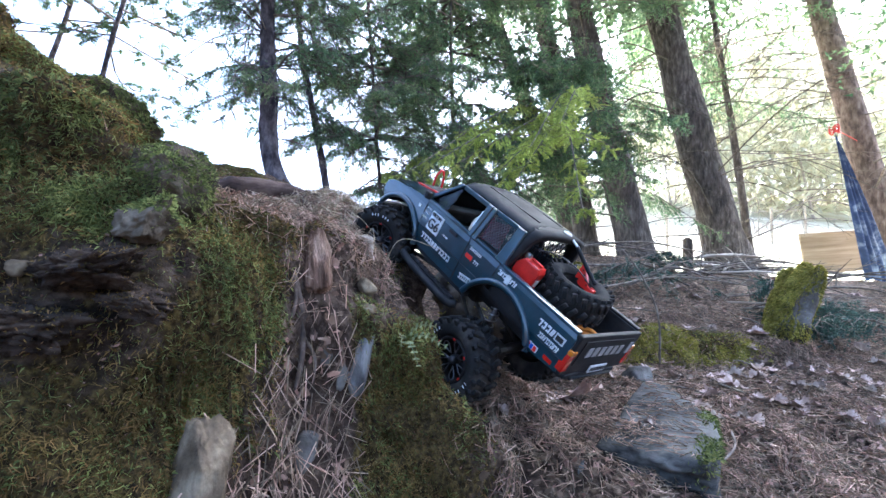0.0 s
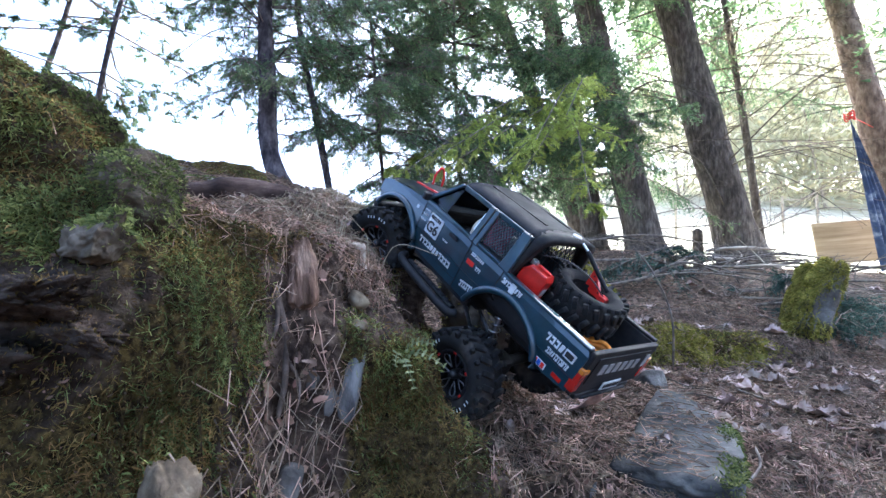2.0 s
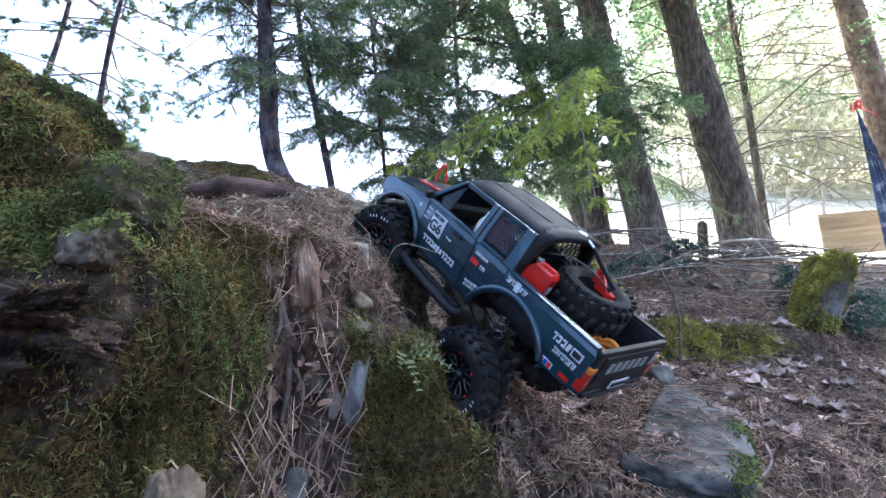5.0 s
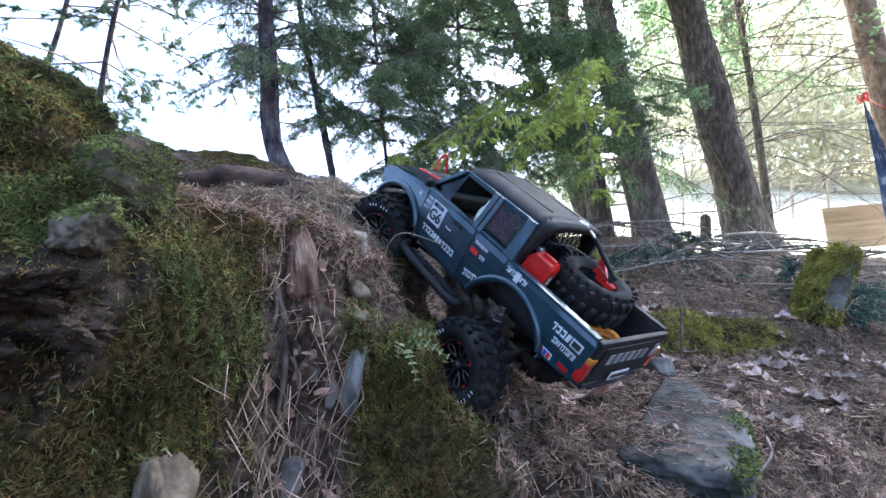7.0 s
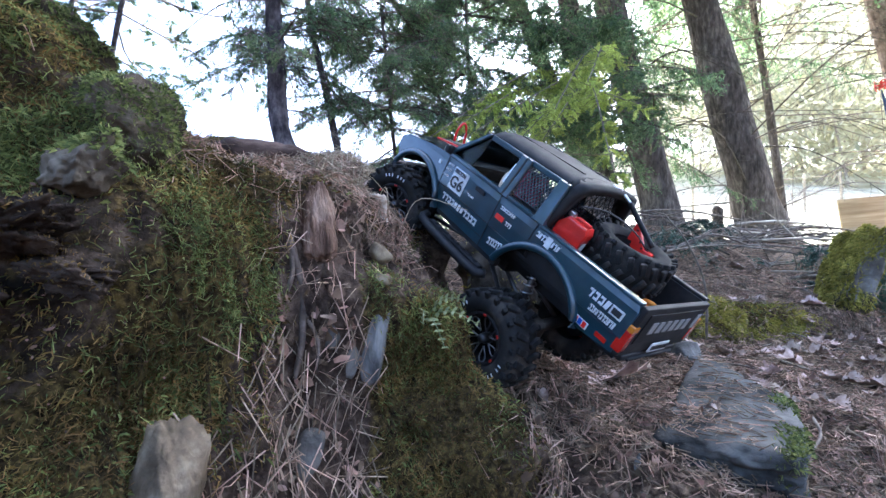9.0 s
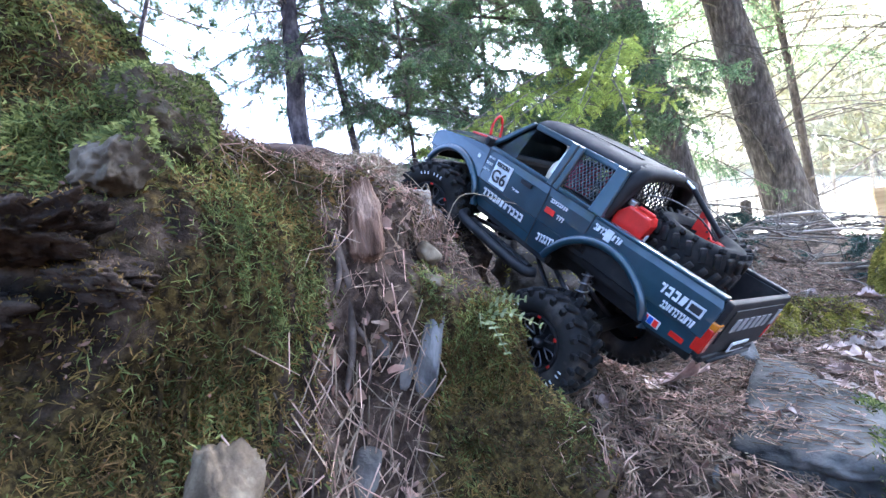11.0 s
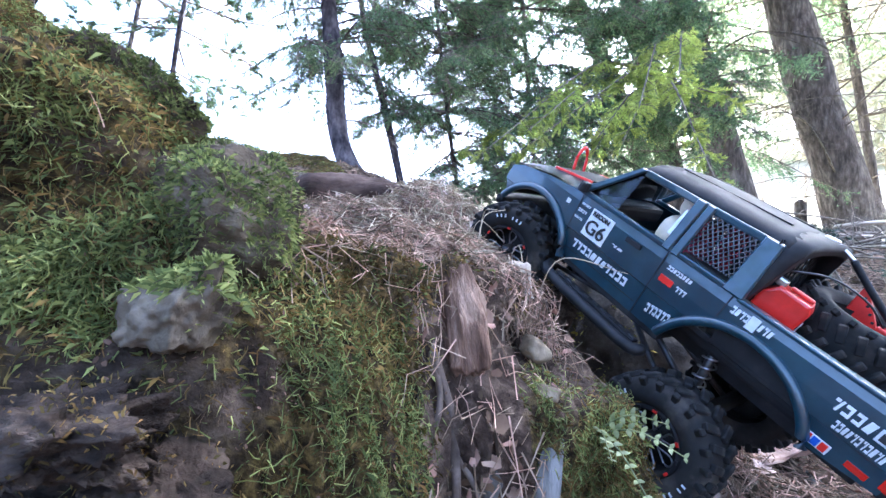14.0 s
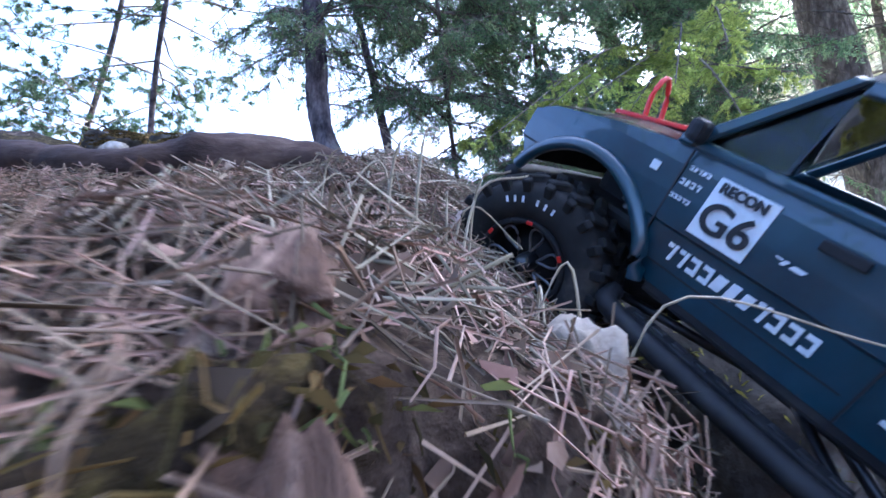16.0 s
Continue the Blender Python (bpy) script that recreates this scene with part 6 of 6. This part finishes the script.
    mark_row(body, -0.118, -0.16, 0.1195, 0.008, 9, 8)
    sticker(body, -0.141, 0.1185, 0.009, 0.014)
    mark_row(body, -0.222, -0.255, 0.105, 0.0105, 4, 9)
    sticker(body, -0.265, 0.105, 0.017, 0.0115)
    sticker(body, -0.265, 0.105, 0.0125, 0.0075, M_INK, lift=0.0014)
    mark_row(body, -0.233, -0.272, 0.09, 0.0085, 11, 10)
    sticker(body, -0.233, 0.066, 0.022, 0.0095)
    for x, c in ((-0.2265, M_RED), (-0.233, M_BLUE), (-0.2395, M_RED)):
        sticker(body, x, 0.066, 0.0055, 0.008, c, lift=0.0014)
    sticker(body, -0.264, 0.068, 0.016, 0.006, M_LAMP_RED)
    mark_row(body, 0.03, 0.012, 0.099, 0.003, 2, 12)
    for z in (0.083, 0.058):
        sticker(body, 0.03, z, 0.12, 0.0011, M_INK, lift=0.0004, name="panel_line")
    for x, z0, z1 in ((0.1, 0.05, 0.13), (-0.035, 0.046, 0.131), (-0.112, 0.105, 0.13)):
        sticker(body, x, (z0 + z1) / 2, 0.0012, z1 - z0, M_INK, lift=0.0004, name="door_gap")
    part("door_handle", box_bm((0.005, 0.0975, 0.116), (0.022, 0.003, 0.006), 0.001), M_BLACK, body)
    part("pillar_sticker", quad_plate([(-0.018, 0.0905, 0.146), (-0.03, 0.0905, 0.146), (-0.03, 0.0805, 0.176), (-0.018, 0.0805, 0.176)], 0.001), M_WHITE, root)
    return root


model_truck()


def on_truck(x, y, z, rx=0, ry=0, rz=0):
    return TRUCK @ pose(x, y, z, rx, ry, rz)


spare = root_of("spare_wheel", on_truck(-0.188, -0.018, 0.134, -92, -2, 0), "dusty black spare wheel lying in the truck's bed", "wheel")
wheel_parts(spare, 1)
spare.matrix_world = spare.matrix_world @ Matrix.Scale(0.86, 4)


def jerry_can():
    root = root_of("jerry_can", on_truck(-0.14, 0.058, 0.13, 0, -6, 10), "small red plastic fuel can in the truck's bed", "fuel can")
    part("can_body", slab_bm([(-0.02, -0.026), (0.02, -0.026), (0.022, 0.012), (0.012, 0.026), (-0.018, 0.026), (-0.022, 0.018)], -0.012, 0.012, 0.003), M_RED, root)
    part("cap", box_bm((0.014, 0, 0.028), (0.01, 0.01, 0.008), 0.002), M_METAL, root)
    part("label_disc", box_bm((-0.0225, 0, 0.0), (0.001, 0.012, 0.012), 0.0003), M_WHITE, root)
    part("handle", box_bm((-0.006, 0, 0.0285), (0.022, 0.006, 0.004), 0.0015), M_RED, root)


jerry_can()


def rope_coil():
    pile = Pile()
    u = np.linspace(0, 1, 260)
    a = u * 2 * np.pi * 6
    r = 0.02 + 0.003 * np.sin(a * 0.31)
    p = np.stack([r * np.cos(a), 1.3 * r * np.sin(a), -0.004 + 0.014 * u + 0.002 * np.sin(a * 2.3)], -1)
    pile.add(*tube_arrays(p, 0.0036, 7)[:1], quads=tube_arrays(p, 0.0036, 7)[1])
    ob = pile.build("rope_coil", M_ORANGE, smooth=True)
    ob.matrix_world = on_truck(-0.252, 0.0, 0.09)
    tagged(ob, "coil of orange rope in the truck's bed", "rope")


rope_coil()


def winch_strap():
    root = root_of("tow_strap", on_truck(0, 0, 0), "chrome shackle with black strap and red bracket", "tow strap")
    ring = [(-0.12 + 0.006 * math.cos(a), -0.022 + 0.006 * math.sin(a), 0.206) for a in np.linspace(0, 2 * math.pi, 18)]
    v, q = tube_arrays(ring, 0.002, 6)
    mesh_np("shackle", v, None, q, M_METAL, root, True)
    pipe("snap_hook", [(-0.126, -0.024, 0.204), (-0.136, -0.026, 0.2), (-0.145, -0.028, 0.196)], 0.0022, M_METAL, root)
    pipe("strap", [(-0.145, -0.028, 0.196), (-0.17, -0.036, 0.178), (-0.2, -0.045, 0.158)], 0.0036, M_BLACK, root)
    br = part("bracket", slab_bm([(-0.165, 0.182), (-0.2, 0.142), (-0.178, 0.142), (-0.165, 0.15)], -0.044, -0.038, 0.0008), M_RED, root, "red drilled bracket")
    for k in range(4):
        part("bracket_hole", box_bm((-0.172 - 0.006 * k, -0.041, 0.168 - 0.006 * k), (0.003, 0.0065, 0.003), 0.0005), M_INK, br)
    part("bracket_foot", box_bm((-0.202, -0.041, 0.146), (0.014, 0.016, 0.01), 0.002), M_RED, root)
    pipe("lashing_cord", [(-0.125, 0.05, 0.17), (-0.15, 0.02, 0.178), (-0.18, -0.01, 0.17), (-0.2, -0.04, 0.15)], 0.0011, M_STEEL, root)


winch_strap()


def toy_driver():
    v, t = ICO[3]
    head = v * [0.014, 0.013, 0.016] + [0, 0, 0.048]
    cap = v * [0.016, 0.015, 0.011] + [0, 0, 0.058]
    torso = v / (np.abs(v) ** 4).sum(1)[:, None] ** 0.25 * [0.016, 0.026, 0.03] + [0, 0, 0.005]
    n = len(v)
    ob = mesh_np("toy_driver", np.vstack([head, cap, torso]), np.vstack([t, t + n, t + 2 * n]), None, M_SKIN, smooth=True)
    ob.matrix_world = on_truck(-0.008, 0.045, 0.126)
    tagged(ob, "small pale plastic driver doll in the cab", "doll")


toy_driver()


# ---- unseen trees round and behind the clearing, added to block sky light ----
def shade_tree(x, y, r0, total, seed, low=1.6):
    rng = np.random.default_rng(seed)
    z = float(height(np.array([x]), np.array([y]))[0])
    root = root_of("spruce_tree", Matrix.Identity(4), "unseen spruce added to shade the clearing", "tree", "trees round the clearing")
    pts, _ = trunk_mesh("trunk", (x, y, z), (x + rng.normal(0, 0.1), y + rng.normal(0, 0.1), z + 3), r0, total, M_BARK, root, rng, sides=12)
    canopy(root, pts, z + low, rng, 1.7, 60)


for k, (x, y) in enumerate(((-2.4, -2.8), (1.2, -4.2), (3.6, -2.4), (-4.4, -1.2), (4.8, 0.3), (4.6, 2.4), (5.6, 3.9))):
    shade_tree(x, y, 0.14, 9, 60 + k, 2.4)


# ---- meadow edge: board, post, fence, tarpaulin, woods ----
def leaf_cloud(pile, centre, size, count, rng, leaf):
    p = rng.normal(size=(count, 3))
    p = p / np.linalg.norm(p, axis=1)[:, None] * rng.random((count, 1)) ** 0.4 * size + centre
    a = rng.normal(size=(count, 3))
    a *= leaf / np.linalg.norm(a, axis=1)[:, None]
    b = np.cross(a, rng.normal(size=(count, 3)))
    b *= 0.6 * leaf / (np.linalg.norm(b, axis=1)[:, None] + 1e-9)
    v = np.stack([p - a, p + b * 0.6, p + a, p - b * 0.6], 1).reshape(-1, 3)
    pile.add(v, quads=np.arange(len(v)).reshape(-1, 4))


def far_woods():
    rng = np.random.default_rng(70)
    pile, wood = Pile(), Pile()
    for k in range(210):
        x, y = rng.uniform(5, 44), rng.uniform(17, 36)
        if x / y < 0.38:
            continue
        g = float(height(np.array([x]), np.array([y]))[0])
        tall = rng.uniform(5, 9) + 7 * smooth(20, 32, y)
        if k % 5 == 0:
            v, q = tube_arrays([(x, y, g - 0.3), (x + rng.normal(0, 0.6), y, g + tall * 0.8)], [0.06, 0.02], 5)
            wood.add(v, quads=q)
        for _ in range(13):
            f = rng.random()
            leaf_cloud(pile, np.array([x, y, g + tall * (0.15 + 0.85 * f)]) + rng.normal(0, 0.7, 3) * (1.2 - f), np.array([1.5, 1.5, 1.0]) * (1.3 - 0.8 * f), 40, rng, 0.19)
    tagged(pile.build("far_woods", M_FAR_LEAF), "woods beyond the meadow, leaves paled for sun and haze", "woods", kind="stuff")
    tagged(wood.build("far_trunks", M_PALE_WOOD), "thin trunks of the far woods", "woods", kind="stuff")


far_woods()


def board_panel():
    root = root_of("wooden_board", pose(5.64, 6.3, 1.18, 0, -6, 0), "weathered plywood board standing at the meadow's edge", "board")
    part("panel", box_bm((0, 0, 0.3), (2.0, 0.03, 0.55), 0.004), M_PLANK, root)
    for x in (-0.9, 0.9):
        part("stake", box_bm((x, 0.04, 0.1), (0.06, 0.05, 0.8), 0.005), M_PLANK, root)


board_panel()


def fence_post(x, y, h, r, lean, label, seed, group=""):
    z = float(height(np.array([x]), np.array([y]))[0])
    return woody("fence_post", [(x, y, z - 0.2), (x + lean * 0.5, y, z + h / 2), (x + lean, y, z + h)], [r, r, r * 0.95, r * 0.9], M_BARK, label, "post", 14, 10, 0.1, seed)


fence_post(2.9, 5.9, 0.5, 0.064, 0.0, "short dark wooden post between the trunks", 3)


def far_fence():
    root = root_of("fence", Matrix.Identity(4), "pale wooden fence across the sunny meadow", "fence")
    xs = np.arange(3.2, 9, 0.9)
    tops = []
    for x in xs:
        y = 10.5 + 0.12 * x
        z = float(height(np.array([x]), np.array([y]))[0])
        part("post", box_bm((x, y, z + 0.4), (0.05, 0.05, 1.0), 0.01), M_PALE_WOOD, root)
        tops.append((x, y, z))
    for a, b in zip(tops, tops[1:]):
        for h in (0.45, 0.8):
            v, q = tube_arrays([(a[0], a[1] - 0.05, a[2] + h), (b[0], b[1] - 0.05, b[2] + h)], 0.008, 6)
            mesh_np("rail", v, None, q, M_PALE_WOOD, root)


far_fence()

M_TARP = mat("blue_patterned_cloth", [(0.02, 0.035, 0.09), (0.05, 0.08, 0.17), (0.5, 0.55, 0.6)], 6, 0.55, 0.2, 60, big=0.3, big_scale=3, leafy=0.15)


def tarpaulin():
    """A cloth gathered at the trunk, fanning out to the ground."""
    root = root_of("tarpaulin", Matrix.Identity(4), "blue and white patterned cloth tied to a tree", "cloth")
    top, n, m = np.array((4.238, 5.2, 2.659)), 26, 24
    v = []
    for i in range(m + 1):
        u = i / m
        for j in range(n + 1):
            w = j / n
            foot = np.array((4.5 + 0.62 * w, 5.2 + 0.3 * w, 0.95))
            p = top + (foot - top) * u
            p = p + np.array((0.1 * w * u * (1 - u), 0.035 * math.sin(w * 26 + u * 2) * u ** 0.7, 0.04 * math.sin(w * 9) * u))
            v.append(p)
    q = [(i * (n + 1) + j, i * (n + 1) + j + 1, (i + 1) * (n + 1) + j + 1, (i + 1) * (n + 1) + j) for i in range(m) for j in range(n)]
    v, q = np.array(v), np.array(q)
    k = len(v)
    mesh_np("sheet", np.vstack([v, v + [0, 0.002, 0]]), None, np.vstack([q, q[:, ::-1] + k]), M_TARP, root, True)
    ring = [(4.238 + 0.045 * math.cos(a), 5.2 + 0.045 * math.sin(a), 2.68 + 0.02 * math.sin(3 * a)) for a in np.linspace(0, 2 * math.pi, 14)]
    for dz in (-0.03, 0.0, 0.03):
        v, q = tube_arrays(np.array(ring) + [0, 0, dz], 0.009, 6)
        mesh_np("red_tape", v, None, q, M_RED, root, True)
    pipe("tie_cord", [(4.238, 5.2, 2.69), (4.5, 5.4, 2.72), (4.9, 5.65, 2.72)], 0.005, M_RED, root)


tarpaulin()


# ---- fallen branches and cut wood at the ground's crest ----
def fallen_wood():
    rng = np.random.default_rng(81)
    for k in range(44):
        x, y = rng.uniform(0.6, 2.8), rng.uniform(2.2, 3.3)
        z = float(height(np.array([x]), np.array([y]))[0])
        az, ln = rng.normal(0.15, 0.5), rng.uniform(0.4, 1.2)
        d = np.array([math.cos(az), math.sin(az), 0])
        c = [np.array((x, y, z + 0.02)) - d * ln / 2, np.array((x, y, z + rng.uniform(0.03, 0.12))) + rng.normal(0, 0.04, 3) * [1, 1, 0], np.array((x, y, z + rng.uniform(0.0, 0.12))) + d * ln / 2]
        r = rng.uniform(0.004, 0.011)
        pts = curve_points(c, 14)
        wood = Pile()
        v, q = tube_arrays(pts, np.linspace(r, r * 0.4, 14), 6)
        wood.add(v, quads=q)
        for _ in range(5):
            s0 = pts[rng.integers(3, 13)]
            e = s0 + rng.normal(0, 1, 3) * [0.12, 0.08, 0.08] + d * 0.08
            v, q = tube_arrays([s0, (s0 + e) / 2 + [0, 0, 0.01], e], [r * 0.4, r * 0.3, r * 0.15], 4)
            wood.add(v, quads=q)
        tagged(wood.build("fallen_branch", M_TWIG if k % 9 else M_PALE_WOOD, smooth=True), "dead grey branch lying on the ground", "branch", "fallen branches")
    for k, (a, b, r) in enumerate((((1.0, 2.95, 0.8), (1.75, 3.05, 0.83), 0.025), ((1.6, 3.2, 0.9), (2.15, 3.3, 0.93), 0.02), ((0.85, 2.75, 0.74), (1.3, 2.8, 0.76), 0.014))):
        woody("split_log", [a, (np.array(a) + b) / 2 + [0, 0, 0.015], b], [r, r * 1.1, r * 0.4], M_PALE_WOOD, "pale split log lying on the ground", "log", 24, 9, 0.3, k, 0.6)
    for k in range(13):
        x, y = (rng.uniform(0.75, 1.7), rng.uniform(2.0, 2.7)) if k < 8 else (rng.uniform(1.5, 1.85), rng.uniform(1.85, 2.3))
        z = float(height(np.array([x]), np.array([y]))[0])
        root = root_of("spruce_twig", Matrix.Identity(4), "dark blue-green spruce twig lying on the ground", "twig", "green twigs")
        bough(root, (x, y, z + 0.03), (x + rng.normal(0, 0.25), y + rng.normal(0, 0.15), z + 0.05), rng, sag=0.2, twigs=26, spread=0.16, per=40, needle=0.016, width=0.0022, r0=0.005, green=M_NEEDLES_DARK, name="sprig")
    for k in range(34):
        x, y = rng.uniform(0.3, 1.6), rng.uniform(0.85, 2.1)
        p, nr = ground_at(x, y)
        az, ln = rng.uniform(0, 6.28), rng.uniform(0.06, 0.24)
        d = np.array([math.cos(az), math.sin(az), 0.0])
        d -= nr * (d @ nr)
        c = p + nr * 0.009
        r = rng.uniform(0.0012, 0.0028)
        woody("fallen_twig", [c - d * ln / 2, c + rng.normal(0, 0.01, 3), c + d * ln / 2 + nr * 0.006], [r, r, r * 0.6], M_TWIG, "thin dead twig lying on the needles", "twig", 12, 5, 0.1, k)["group"] = "fallen twigs"
    # live twig that springs up beside the boulder
    woody("bare_twig", [(0.62, 1.5, 0.35), (0.6, 1.46, 0.5), (0.55, 1.45, 0.62), (0.5, 1.5, 0.72)], [0.004, 0.003, 0.002], M_TWIG, "thin bare twig standing beside the boulder", "twig", 20, 5, 0.1, 3)


fallen_wood()
